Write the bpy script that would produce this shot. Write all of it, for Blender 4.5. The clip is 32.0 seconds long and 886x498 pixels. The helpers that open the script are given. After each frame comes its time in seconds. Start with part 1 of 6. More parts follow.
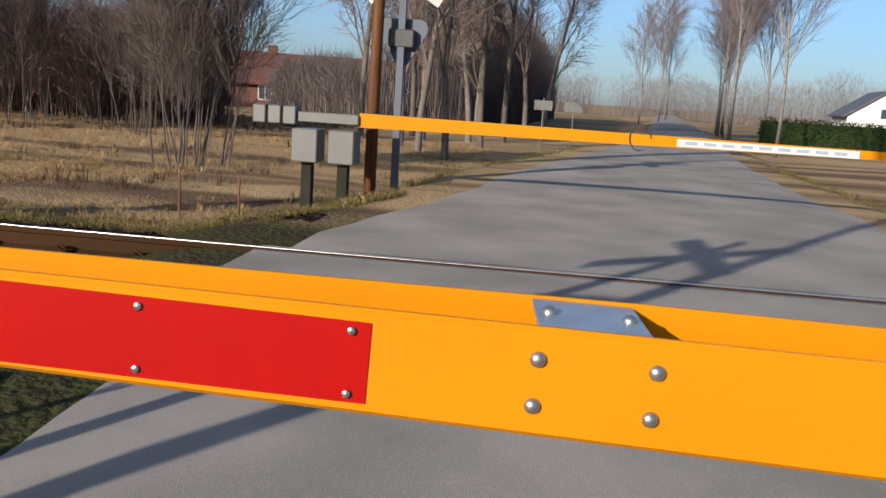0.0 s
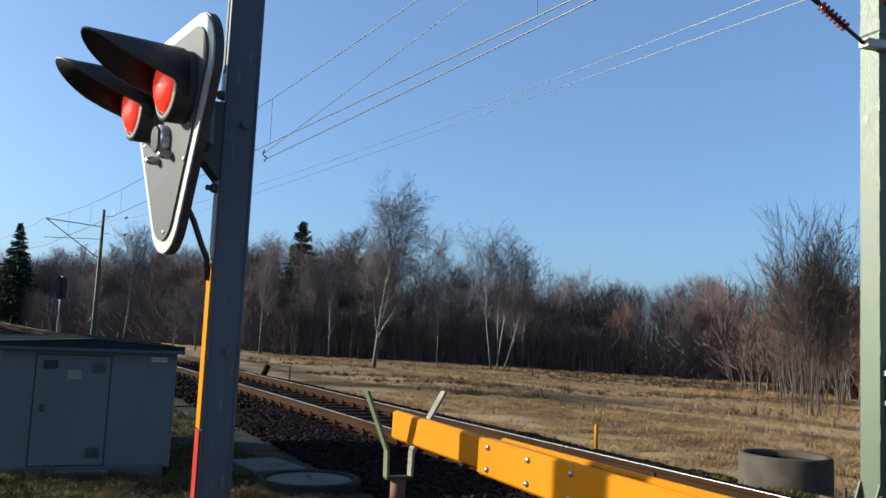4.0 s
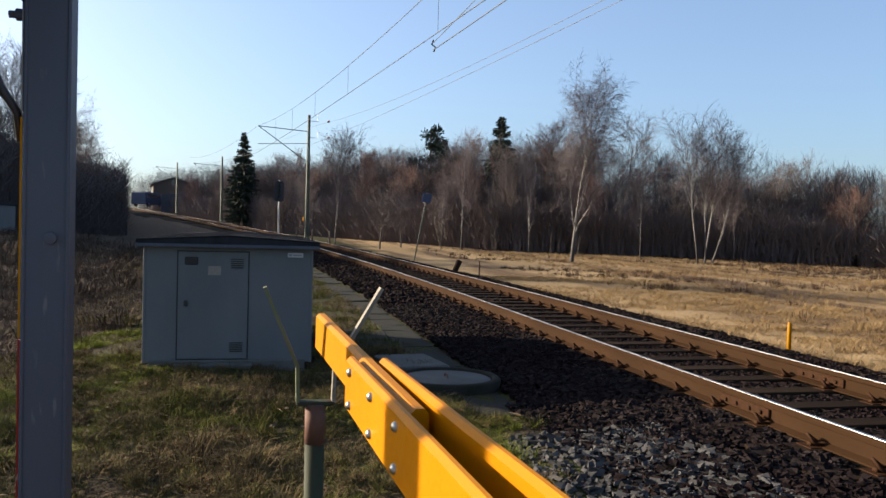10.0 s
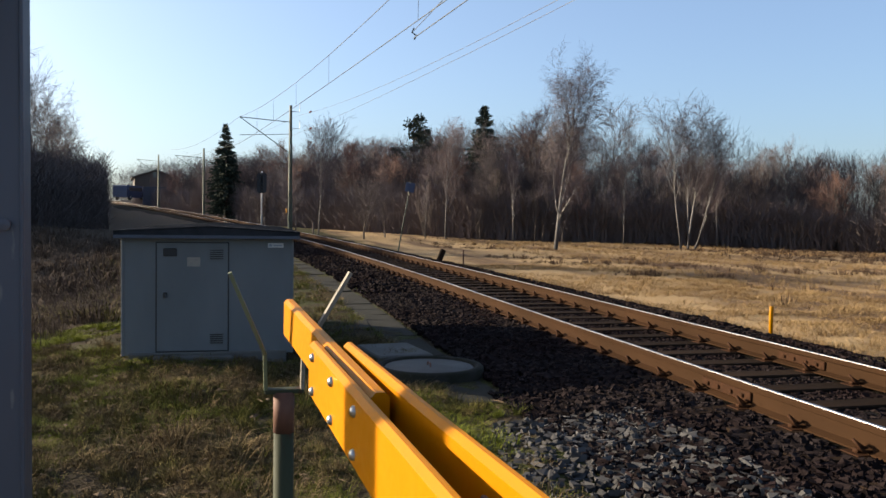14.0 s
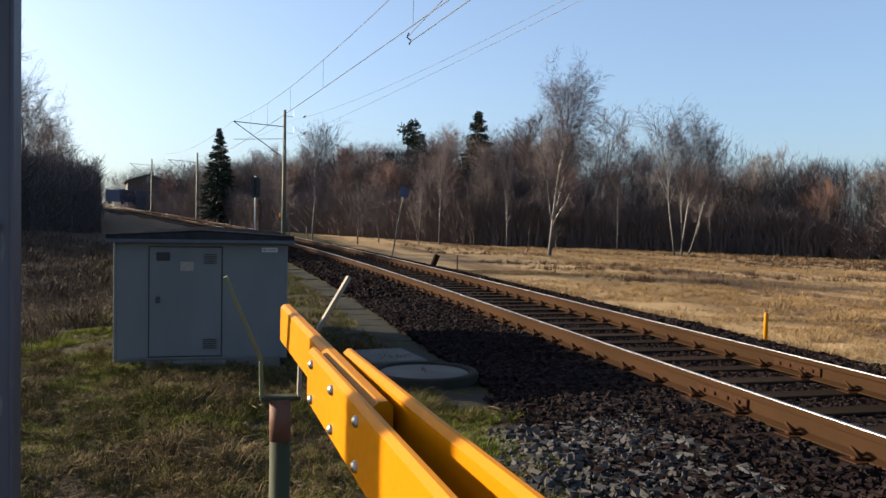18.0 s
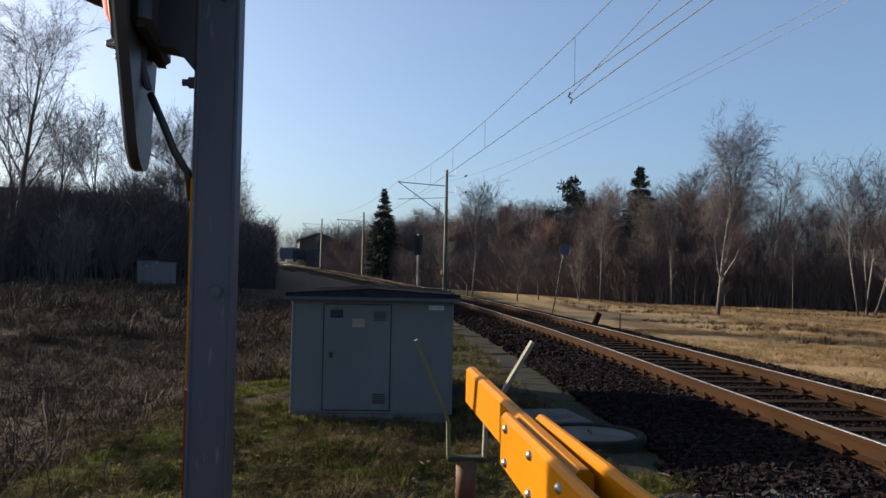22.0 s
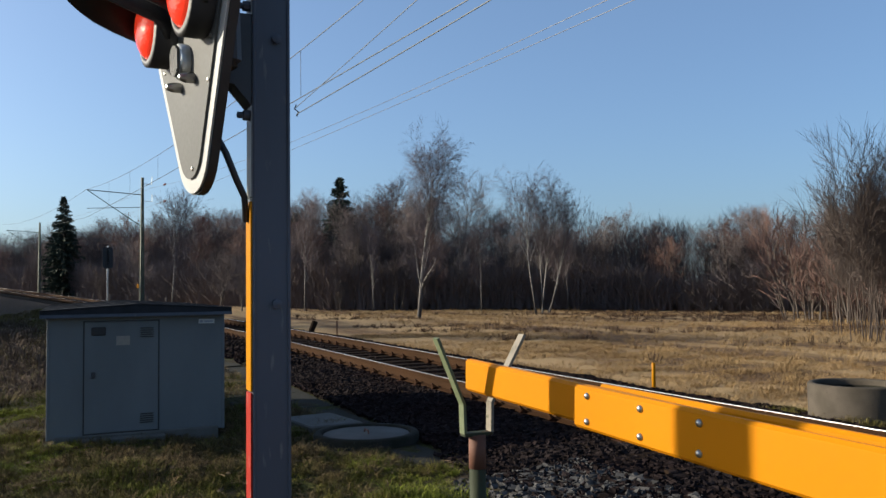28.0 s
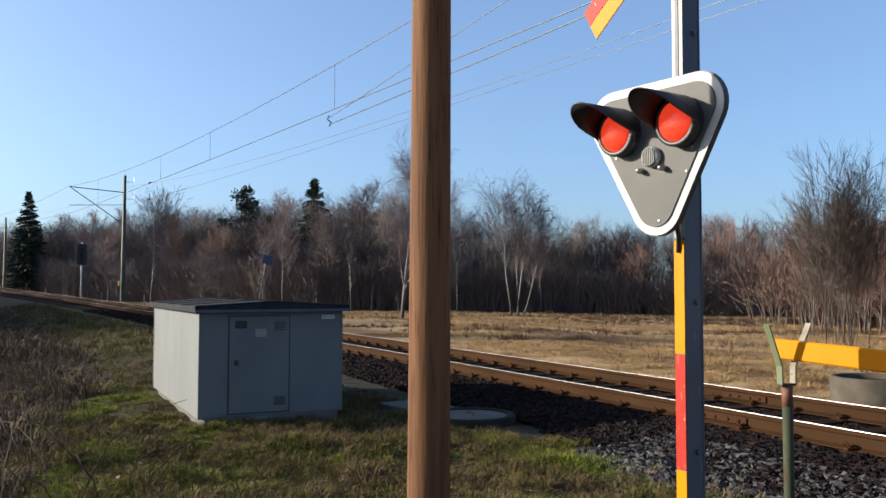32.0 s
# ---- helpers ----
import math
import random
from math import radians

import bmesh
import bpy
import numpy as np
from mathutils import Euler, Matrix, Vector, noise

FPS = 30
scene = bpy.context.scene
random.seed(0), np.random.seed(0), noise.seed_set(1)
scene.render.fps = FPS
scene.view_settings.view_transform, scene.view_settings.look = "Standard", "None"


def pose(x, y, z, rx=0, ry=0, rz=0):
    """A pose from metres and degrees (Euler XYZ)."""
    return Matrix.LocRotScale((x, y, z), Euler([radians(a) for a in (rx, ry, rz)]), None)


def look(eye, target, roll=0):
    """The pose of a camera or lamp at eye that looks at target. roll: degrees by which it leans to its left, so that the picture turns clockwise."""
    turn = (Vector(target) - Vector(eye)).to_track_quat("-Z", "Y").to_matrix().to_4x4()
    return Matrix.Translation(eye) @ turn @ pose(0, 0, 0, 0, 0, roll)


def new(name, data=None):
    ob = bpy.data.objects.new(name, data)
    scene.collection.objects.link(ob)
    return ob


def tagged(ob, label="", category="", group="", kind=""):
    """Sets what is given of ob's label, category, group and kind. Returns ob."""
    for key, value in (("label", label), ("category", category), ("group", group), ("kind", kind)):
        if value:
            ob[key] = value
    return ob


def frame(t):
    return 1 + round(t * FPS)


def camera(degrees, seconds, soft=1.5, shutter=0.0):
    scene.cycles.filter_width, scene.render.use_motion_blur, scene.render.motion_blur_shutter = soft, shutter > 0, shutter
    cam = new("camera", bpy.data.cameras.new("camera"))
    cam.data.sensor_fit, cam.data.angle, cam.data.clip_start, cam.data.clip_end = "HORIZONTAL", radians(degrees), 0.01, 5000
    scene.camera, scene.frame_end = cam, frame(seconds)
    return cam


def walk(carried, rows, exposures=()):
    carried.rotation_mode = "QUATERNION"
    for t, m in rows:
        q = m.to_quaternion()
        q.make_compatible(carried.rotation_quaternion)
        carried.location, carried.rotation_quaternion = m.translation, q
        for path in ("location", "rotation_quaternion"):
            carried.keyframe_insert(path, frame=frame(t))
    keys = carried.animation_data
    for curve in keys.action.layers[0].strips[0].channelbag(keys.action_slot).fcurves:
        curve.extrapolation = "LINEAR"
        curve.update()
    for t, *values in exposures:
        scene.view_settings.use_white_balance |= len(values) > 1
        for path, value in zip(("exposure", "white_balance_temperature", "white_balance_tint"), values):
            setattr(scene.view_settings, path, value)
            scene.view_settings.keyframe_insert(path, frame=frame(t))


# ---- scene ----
cam = camera(55.9, 32.0)
PATH = [
    (0, (-0.747, -5.22, 1.214), (-0.97, -3.266, 0.85), 3.7),
    (0.2, (-0.786, -5.23, 1.222), (-1.416, -3.368, 0.852), 2.7),
    (0.4, (-0.832, -5.25, 1.24), (-1.789, -3.521, 0.93), 2.4),
    (0.6, (-0.906, -5.279, 1.245), (-2.115, -3.705, 1.001), 2.4),
    (0.8, (-1.006, -5.321, 1.244), (-2.401, -3.899, 1.066), 3.3),
    (1, (-1.119, -5.399, 1.256), (-2.642, -4.105, 1.171), 2.9),
    (1.5, (-1.313, -5.476, 1.271), (-2.998, -4.403, 1.372), 2.7),
    (2, (-1.383, -5.47, 1.267), (-3.119, -4.493, 1.449), 2.1),
    (2.5, (-1.376, -5.485, 1.267), (-3.135, -4.565, 1.513), 2.1),
    (4.5, (-1.376, -5.488, 1.264), (-3.163, -4.615, 1.467), 2.7),
    (5, (-1.379, -5.491, 1.263), (-3.18, -4.642, 1.456), 2.6),
    (5.5, (-1.392, -5.492, 1.255), (-3.227, -4.715, 1.42), 1.9),
    (6, (-1.378, -5.498, 1.254), (-3.254, -4.813, 1.372), 1.0),
    (6.5, (-1.362, -5.483, 1.25), (-3.231, -4.777, 1.337), 0.3),
    (7, (-1.354, -5.396, 1.221), (-3.204, -4.64, 1.146), 0.1),
    (7.5, (-1.408, -5.203, 1.207), (-3.224, -4.383, 1.039), -0.8),
    (8, (-1.565, -5.046, 1.212), (-3.344, -4.145, 1.056), 0.2),
    (8.5, (-1.608, -4.923, 1.218), (-3.41, -4.068, 1.074), -0.3),
    (9, (-1.733, -4.74, 1.228), (-3.625, -4.101, 1.127), 0.2),
    (9.5, (-1.875, -4.649, 1.237), (-3.82, -4.188, 1.177), 1.7),
    (10, (-1.866, -4.545, 1.243), (-3.818, -4.112, 1.192), 1.5),
    (10.5, (-1.875, -4.493, 1.231), (-3.826, -4.062, 1.151), 0.3),
    (11, (-1.875, -4.491, 1.23), (-3.826, -4.056, 1.157), 0.2),
    (11.5, (-1.873, -4.49, 1.23), (-3.82, -4.038, 1.158), 0.2),
    (12, (-1.882, -4.493, 1.229), (-3.822, -4.014, 1.15), 0.7),
    (12.5, (-1.892, -4.494, 1.226), (-3.826, -3.991, 1.152), 0.2),
    (13, (-1.895, -4.499, 1.224), (-3.831, -4.001, 1.151), 0.2),
    (13.5, (-1.894, -4.499, 1.226), (-3.834, -4.019, 1.158), 0.6),
    (14, (-1.9, -4.503, 1.226), (-3.843, -4.034, 1.151), 0.8),
    (14.5, (-1.897, -4.505, 1.225), (-3.841, -4.04, 1.148), 0.8),
    (16.5, (-1.91, -4.507, 1.225), (-3.85, -4.027, 1.17), 1.2),
    (17, (-1.925, -4.508, 1.223), (-3.866, -4.026, 1.162), 1.1),
    (17.5, (-1.908, -4.508, 1.223), (-3.849, -4.031, 1.152), 0.7),
    (18, (-1.942, -4.509, 1.222), (-3.882, -4.025, 1.16), 1.0),
    (18.5, (-1.927, -4.521, 1.229), (-3.877, -4.077, 1.197), 0.7),
    (19, (-1.887, -4.559, 1.257), (-3.87, -4.315, 1.359), 0.7),
    (19.5, (-1.906, -4.589, 1.268), (-3.891, -4.526, 1.508), 1.6),
    (20, (-1.897, -4.594, 1.263), (-3.877, -4.602, 1.547), 1.7),
    (20.5, (-1.833, -4.593, 1.262), (-3.816, -4.59, 1.525), 1.6),
    (21, (-1.838, -4.587, 1.252), (-3.83, -4.527, 1.412), 1.2),
    (21.5, (-1.885, -4.577, 1.247), (-3.88, -4.484, 1.34), 1.4),
    (22, (-1.895, -4.572, 1.242), (-3.891, -4.465, 1.309), 1.1),
    (22.5, (-1.895, -4.574, 1.242), (-3.89, -4.459, 1.3), 1.0),
    (23, (-1.889, -4.574, 1.242), (-3.885, -4.457, 1.3), 1.1),
    (23.5, (-1.888, -4.575, 1.242), (-3.884, -4.466, 1.308), 0.9),
    (24, (-1.901, -4.571, 1.24), (-3.897, -4.476, 1.307), 0.7),
    (24.5, (-1.893, -4.572, 1.241), (-3.89, -4.489, 1.304), 0.6),
    (26.5, (-1.77, -4.797, 1.242), (-3.749, -4.537, 1.353), -0.3),
    (27, (-1.602, -4.941, 1.269), (-3.573, -4.635, 1.41), -0.5),
    (27.5, (-1.723, -5.192, 1.231), (-3.619, -4.572, 1.368), -3.4),
    (28, (-1.716, -5.417, 1.235), (-3.542, -4.607, 1.327), -0.7),
    (28.5, (-1.639, -5.673, 1.244), (-3.435, -4.793, 1.299), -1.0),
    (29, (-1.668, -5.996, 1.232), (-3.402, -5.0, 1.25), -2.1),
    (29.5, (-1.696, -6.261, 1.247), (-3.407, -5.227, 1.245), 0.0),
    (30, (-1.61, -6.574, 1.275), (-3.315, -5.532, 1.346), 0.1),
    (30.4, (-1.646, -6.789, 1.273), (-3.343, -5.734, 1.353), -0.6),
    (30.5, (-1.608, -6.886, 1.263), (-3.297, -5.816, 1.318), -1.6),
    (31, (-1.534, -7.028, 1.285), (-3.218, -5.951, 1.348), -0.2),
    (31.5, (-1.401, -7.156, 1.294), (-3.125, -6.147, 1.395), -0.5),
    (32, (-1.192, -7.409, 1.252), (-2.972, -6.502, 1.347), 0.1),
]
# the phone opens up as it leaves the sunlit road
EXPOSURES = [(0, 0.9, 5900, 10), (0.5, 1.2, 5900, 10), (1, 1.45, 6000, 8), (1.6, 1.35, 5850, 6), (4.5, 1.05, 5600, 4), (5, 1.0, 5600, 4), (6.2, 1.1, 5750, 5), (7, 1.0, 6300, 8), (8, 1.4, 6480, 10), (13, 1.45, 6700, 11), (18.5, 1.45, 6700, 11), (20, 1.0, 6250, 9), (21, 0.95, 6300, 9), (22.5, 1.05, 6400, 10), (24.5, 1.15, 6400, 10), (27, 1.2, 6300, 8), (28, 1.0, 6050, 7), (29, 1.05, 5950, 8), (30, 1.35, 6000, 9), (32, 1.35, 6050, 9)]
walk(cam, [(t, look(eye, target, roll)) for t, eye, target, roll in PATH], EXPOSURES)

# ---- light ----
SUN_FROM = Vector((-0.53, -0.848, 0.0)).normalized()
SUN_UP = radians(18.5)
sun = new("sun", bpy.data.lights.new("sun", "SUN"))
sun.data.energy, sun.data.angle, sun.data.color = 5.0, radians(0.6), (1.0, 0.86, 0.66)
sun.matrix_world = look(SUN_FROM * 80 * math.cos(SUN_UP) + Vector((0, 0, 80 * math.sin(SUN_UP))), (0, 0, 0))
world = bpy.data.worlds.new("world")
scene.world = world
world.use_nodes = True
wn = world.node_tree.nodes
skies = []
for air, dust, ozone in ((1.0, 0.6, 5.0), (0.75, 6.0, 1.5)):
    sky = wn.new("ShaderNodeTexSky")
    sky.sky_type, sky.sun_disc = "NISHITA", False
    sky.sun_elevation = SUN_UP
    sky.sun_rotation = math.atan2(SUN_FROM.x, SUN_FROM.y)
    sky.altitude, sky.air_density, sky.dust_density, sky.ozone_density = 20, air, dust, ozone
    skies.append(sky)
veil = wn.new("ShaderNodeMix")
veil.data_type = "RGBA"
veil.inputs["Factor"].default_value = 0.4
world.node_tree.links.new(skies[0].outputs[0], veil.inputs["A"])
world.node_tree.links.new(skies[1].outputs[0], veil.inputs["B"])
wn["Background"].inputs["Strength"].default_value = 0.09
haze = wn.new("ShaderNodeMix")
haze.data_type = "RGBA"
haze.inputs["Factor"].default_value = 0.15
haze.inputs["B"].default_value = (2.8, 3.55, 4.7, 1)
world.node_tree.links.new(veil.outputs["Result"], haze.inputs["A"])
world.node_tree.links.new(haze.outputs["Result"], wn["Background"].inputs["Color"])


# ---- materials ----
def mat(name, c1, c2=None, scale=4.0, rough=0.6, metal=0.0, bump=0.0, fine=40.0, c3=None, wear=0.0, stretch=(1, 1, 1), vary=0.0, island=0.0, spec=0.4, emit=None, strength=0.0):
    """A surface of two tones in broad patches, a third in fine grain, with relief."""
    m = bpy.data.materials.new(name)
    m.use_nodes = True
    nt = m.node_tree
    n, l = nt.nodes, nt.links
    b = n["Principled BSDF"]
    b.inputs["Metallic"].default_value = metal
    b.inputs["Specular IOR Level"].default_value = spec
    tc = n.new("ShaderNodeTexCoord")
    mp = n.new("ShaderNodeMapping")
    mp.inputs["Scale"].default_value = stretch
    l.new(tc.outputs["Object"], mp.inputs[0])
    big = n.new("ShaderNodeTexNoise")
    big.inputs["Scale"].default_value, big.inputs["Detail"].default_value = scale, 6
    l.new(mp.outputs[0], big.inputs["Vector"])
    small = n.new("ShaderNodeTexNoise")
    small.inputs["Scale"].default_value, small.inputs["Detail"].default_value = fine, 4
    l.new(mp.outputs[0], small.inputs["Vector"])
    ramp = n.new("ShaderNodeMapRange")
    ramp.inputs[1].default_value, ramp.inputs[2].default_value = 0.35, 0.65
    l.new(big.outputs[0], ramp.inputs[0])
    mix = n.new("ShaderNodeMix")
    mix.data_type = "RGBA"
    mix.inputs["A"].default_value = (*c1, 1)
    mix.inputs["B"].default_value = (*(c2 or tuple(v * 0.8 for v in c1)), 1)
    l.new(ramp.outputs[0], mix.inputs["Factor"])
    out = mix.outputs["Result"]
    if c3:
        r2 = n.new("ShaderNodeMapRange")
        r2.inputs[1].default_value, r2.inputs[2].default_value = 0.62 - wear, 0.72 - wear
        l.new(small.outputs[0], r2.inputs[0])
        m2 = n.new("ShaderNodeMix")
        m2.data_type = "RGBA"
        m2.inputs["B"].default_value = (*c3, 1)
        l.new(r2.outputs[0], m2.inputs["Factor"])
        l.new(out, m2.inputs["A"])
        out = m2.outputs["Result"]
    if vary or island:
        src = n.new("ShaderNodeObjectInfo").outputs["Random"] if vary else n.new("ShaderNodeNewGeometry").outputs["Random Per Island"]
        r3 = n.new("ShaderNodeMapRange")
        k = vary or island
        r3.inputs[3].default_value, r3.inputs[4].default_value = 1 - k, 1 + k
        l.new(src, r3.inputs[0])
        hs = n.new("ShaderNodeHueSaturation")
        l.new(r3.outputs[0], hs.inputs["Value"])
        l.new(out, hs.inputs["Color"])
        out = hs.outputs[0]
    l.new(out, b.inputs["Base Color"])
    rr = n.new("ShaderNodeMapRange")
    rr.inputs[3].default_value, rr.inputs[4].default_value = max(rough - 0.1, 0.03), min(rough + 0.1, 1)
    l.new(small.outputs[0], rr.inputs[0])
    l.new(rr.outputs[0], b.inputs["Roughness"])
    if bump:
        bp = n.new("ShaderNodeBump")
        bp.inputs["Strength"].default_value, bp.inputs["Distance"].default_value = min(bump, 1.0), 0.02 * max(bump, 0.2)
        l.new(small.outputs[0], bp.inputs["Height"])
        l.new(bp.outputs[0], b.inputs["Normal"])
    if emit:
        b.inputs["Emission Color"].default_value = (*emit, 1)
        b.inputs["Emission Strength"].default_value = strength
    return m


M = {
    "yellow": mat("yellow_paint", (0.42, 0.155, 0.0), (0.39, 0.145, 0.0), 3, 0.45, 0, 0.03, 60, (0.38, 0.165, 0.002), -0.12, spec=0.08),
    "red_plate": mat("red_reflector", (0.2625, 0.0023, 0.0015), (0.24, 0.0023, 0.0015), 8, 0.35, 0, 0.05, 300, spec=0.15),
    "steel": mat("galvanised_steel", (0.5, 0.52, 0.53), (0.38, 0.4, 0.42), 12, 0.42, 0.85, 0.05, 80),
    "bolt": mat("bolt_zinc", (0.42, 0.41, 0.39), (0.33, 0.32, 0.3), 40, 0.32, 0.9),
    "pole_grey": mat("weathered_zinc", (0.07, 0.079, 0.1), (0.054, 0.062, 0.08), 5, 0.5, 0.1, 0.06, 60, (0.117, 0.124, 0.13), -0.02, (1, 1, 0.2), spec=0.25),
    "plate_grey": mat("sign_grey", (0.1, 0.099, 0.094), (0.09, 0.089, 0.085), 6, 0.5, 0, 0.02, 90, (0.078, 0.075, 0.069), -0.12),
    "face_grey": mat("signal_face_grey", (0.08, 0.08, 0.077), (0.072, 0.072, 0.07), 6, 0.55, 0, 0.02, 90, (0.062, 0.062, 0.06), -0.12, spec=0.15),
    "white": mat("white_paint", (0.3218, 0.3218, 0.3129), (0.2886, 0.2886, 0.2753), 5, 0.45, 0, 0.03, 70, (0.2059, 0.2022, 0.1852), -0.12),
    "black": mat("matt_black", (0.018, 0.018, 0.02), (0.03, 0.03, 0.033), 9, 0.5, 0, 0.05, 120),
    "lens": mat("red_lens", (0.75, 0.03, 0.012), (0.6, 0.02, 0.01), 30, 0.15, 0, 0.3, 150, emit=(1.0, 0.06, 0.02), strength=0.25),
    "red_tape": mat("red_tape", (0.264, 0.024, 0.016), (0.224, 0.0192, 0.0144), 9, 0.45, 0, 0.03, 60, (0.36, 0.288, 0.248), 0.0, (1, 1, 0.35), spec=0.1),
    "yellow_tape": mat("yellow_tape", (0.391, 0.1615, 0.0008), (0.357, 0.1445, 0.0008), 6, 0.4, 0, 0.02, 70, (0.272, 0.119, 0.0085), -0.12, spec=0.1),
    "hut": mat("hut_grey_paint", (0.125, 0.132, 0.135), (0.105, 0.112, 0.115), 2.5, 0.55, 0, 0.04, 50, (0.085, 0.088, 0.084), -0.08, (1, 1, 0.35), spec=0.25),
    "hut_roof": mat("roof_felt", (0.018, 0.02, 0.023), (0.029, 0.03, 0.034), 6, 0.9, 0, 0.25, 80, (0.046, 0.046, 0.046), -0.05, spec=0.08),
    "hut_dark": mat("dark_opening", (0.01, 0.01, 0.012), (0.015, 0.015, 0.018), 9, 0.4),
    "label": mat("white_label", (0.446, 0.446, 0.434), (0.409, 0.409, 0.397), 20, 0.4),
    "label_ink": mat("label_ink", (0.22, 0.25, 0.3), (0.2, 0.22, 0.27), 40, 0.5),
    "beige": mat("faded_notice", (0.24, 0.211, 0.173), (0.211, 0.187, 0.158), 30, 0.6),
    "concrete": mat("concrete", (0.11, 0.105, 0.097), (0.085, 0.081, 0.072), 3, 0.85, 0, 0.35, 60, (0.085, 0.085, 0.072), -0.02, spec=0.15),
    "concrete_moss": mat("mossy_concrete", (0.0232, 0.0216, 0.0176), (0.016, 0.016, 0.0104), 5, 0.9, 0, 0.4, 50, (0.0312, 0.0304, 0.0272), 0.0, spec=0.1),
    "timber": mat("weathered_pine", (0.1287, 0.0608, 0.0273), (0.078, 0.0367, 0.0172), 30, 0.8, 0, 0.35, 120, (0.0273, 0.0133, 0.007), 0.02, (1, 1, 0.04), spec=0.15),
    "green": mat("mast_green", (0.0674, 0.0904, 0.0528), (0.0584, 0.0792, 0.0455), 2, 0.5, 0, 0.05, 50, (0.0584, 0.0758, 0.0472), -0.06, (1, 1, 0.3)),
    "green_pipe": mat("flaking_green_pipe", (0.034, 0.04, 0.023), (0.026, 0.031, 0.018), 6, 0.7, 0.0, 0.2, 28, (0.04, 0.018, 0.01), 0.05, (1, 1, 0.4), spec=0.12),
    "fork_green": mat("worn_green_paint", (0.1063, 0.125, 0.0688), (0.0813, 0.0975, 0.0525), 9, 0.6, 0, 0.1, 45, (0.1625, 0.1438, 0.1063), 0.0, spec=0.2),
    "bare_arm": mat("bare_weathered_steel", (0.2, 0.175, 0.14), (0.13, 0.115, 0.09), 12, 0.6, 0.1, 0.1, 45, (0.08, 0.075, 0.05), 0.0, spec=0.25),
    "rust_pipe": mat("rusty_pipe", (0.125, 0.052, 0.031), (0.083, 0.037, 0.023), 12, 0.75, 0.1, 0.2, 60),
    "rail_side": mat("rail_rust", (0.034, 0.0172, 0.0082), (0.026, 0.0135, 0.0065), 2.5, 0.75, 0.05, 0.15, 50, (0.023, 0.0107, 0.0057), -0.03, (0.3, 1, 1), spec=0.03),
    "rail_top": mat("rail_polished", (0.42, 0.4, 0.38), (0.34, 0.32, 0.3), 3, 0.36, 1.0, 0.02, 60, None, 0, (0.1, 1, 1)),
    "sleeper": mat("sleeper_wood", (0.0221, 0.0136, 0.0085), (0.0153, 0.0102, 0.0068), 6, 0.85, 0, 0.5, 50, (0.0298, 0.0204, 0.0136), -0.02, (1, 0.15, 1), 0.25, spec=0.03),
    "clip": mat("clip_rust", (0.041, 0.019, 0.01), (0.027, 0.014, 0.008), 30, 0.7, 0.2, spec=0.03),
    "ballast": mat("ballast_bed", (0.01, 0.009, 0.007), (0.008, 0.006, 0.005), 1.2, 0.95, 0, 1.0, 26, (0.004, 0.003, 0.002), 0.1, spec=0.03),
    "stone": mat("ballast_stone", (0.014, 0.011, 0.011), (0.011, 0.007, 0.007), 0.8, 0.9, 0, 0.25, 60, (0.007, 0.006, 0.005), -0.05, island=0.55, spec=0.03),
    "asphalt": mat("asphalt", (0.235, 0.212, 0.19), (0.15, 0.138, 0.126), 0.9, 0.9, 0, 0.35, 220, (0.2868, 0.2627, 0.2388), 0.04, spec=0.15),
    "rubber": mat("crossing_panel", (0.06, 0.062, 0.064), (0.08, 0.08, 0.08), 3, 0.8, 0, 0.3, 60),
    "wire": mat("copper_wire", (0.05, 0.055, 0.055), (0.04, 0.045, 0.045), 3, 0.5, 0.4),
    "alu_wire": mat("aluminium_wire", (0.0922, 0.0922, 0.0936), (0.0819, 0.0819, 0.0833), 3, 0.4, 0.1),
    "insulator": mat("brown_insulator", (0.14, 0.021, 0.014), (0.098, 0.017, 0.013), 9, 0.25),
    "birch_bark": mat("birch_bark", (0.21, 0.195, 0.18), (0.13, 0.12, 0.112), 2.2, 0.7, 0, 0.2, 9, (0.032, 0.026, 0.023), 0.06, (1, 1, 2.5)),
    "bark": mat("grey_bark", (0.12, 0.1, 0.088), (0.085, 0.072, 0.063), 3, 0.85, 0, 0.4, 14, (0.041, 0.034, 0.027), 0.0, (1, 1, 0.4), 0.2, spec=0.1),
    "twig": mat("birch_twig", (0.12, 0.098, 0.1), (0.098, 0.08, 0.084), 0.5, 0.8, 0, 0, 10, spec=0.1),
    "twig_brown": mat("brown_twig", (0.128, 0.105, 0.1), (0.1, 0.083, 0.08), 0.4, 0.85, 0, 0, 10, None, 0, (1, 1, 1), 0.3, spec=0.1),
    "twig_grey": mat("grey_twig", (0.15, 0.128, 0.123), (0.122, 0.105, 0.102), 0.4, 0.85, 0, 0, 10, None, 0, (1, 1, 1), 0.25, spec=0.1),
    "twig_red": mat("red_twig", (0.16, 0.1, 0.083), (0.125, 0.079, 0.067), 0.4, 0.85, 0, 0, 10, None, 0, (1, 1, 1), 0.2, spec=0.1),
    "twig_willow": mat("willow_twig", (0.08, 0.064, 0.056), (0.064, 0.0512, 0.0456), 0.6, 0.8, 0, 0, 10, None, 0, (1, 1, 1), 0.15, spec=0.1),
    "needle": mat("fir_needles", (0.042, 0.055, 0.04), (0.028, 0.038, 0.028), 0.7, 0.7, 0, 0.2, 6, None, 0, (1, 1, 1), 0.15, spec=0.1),
    "roof_red": mat("red_roof_tile", (0.09, 0.032, 0.022), (0.07, 0.026, 0.018), 2, 0.75, 0, 0.3, 12, None, 0, (1, 1, 1)),
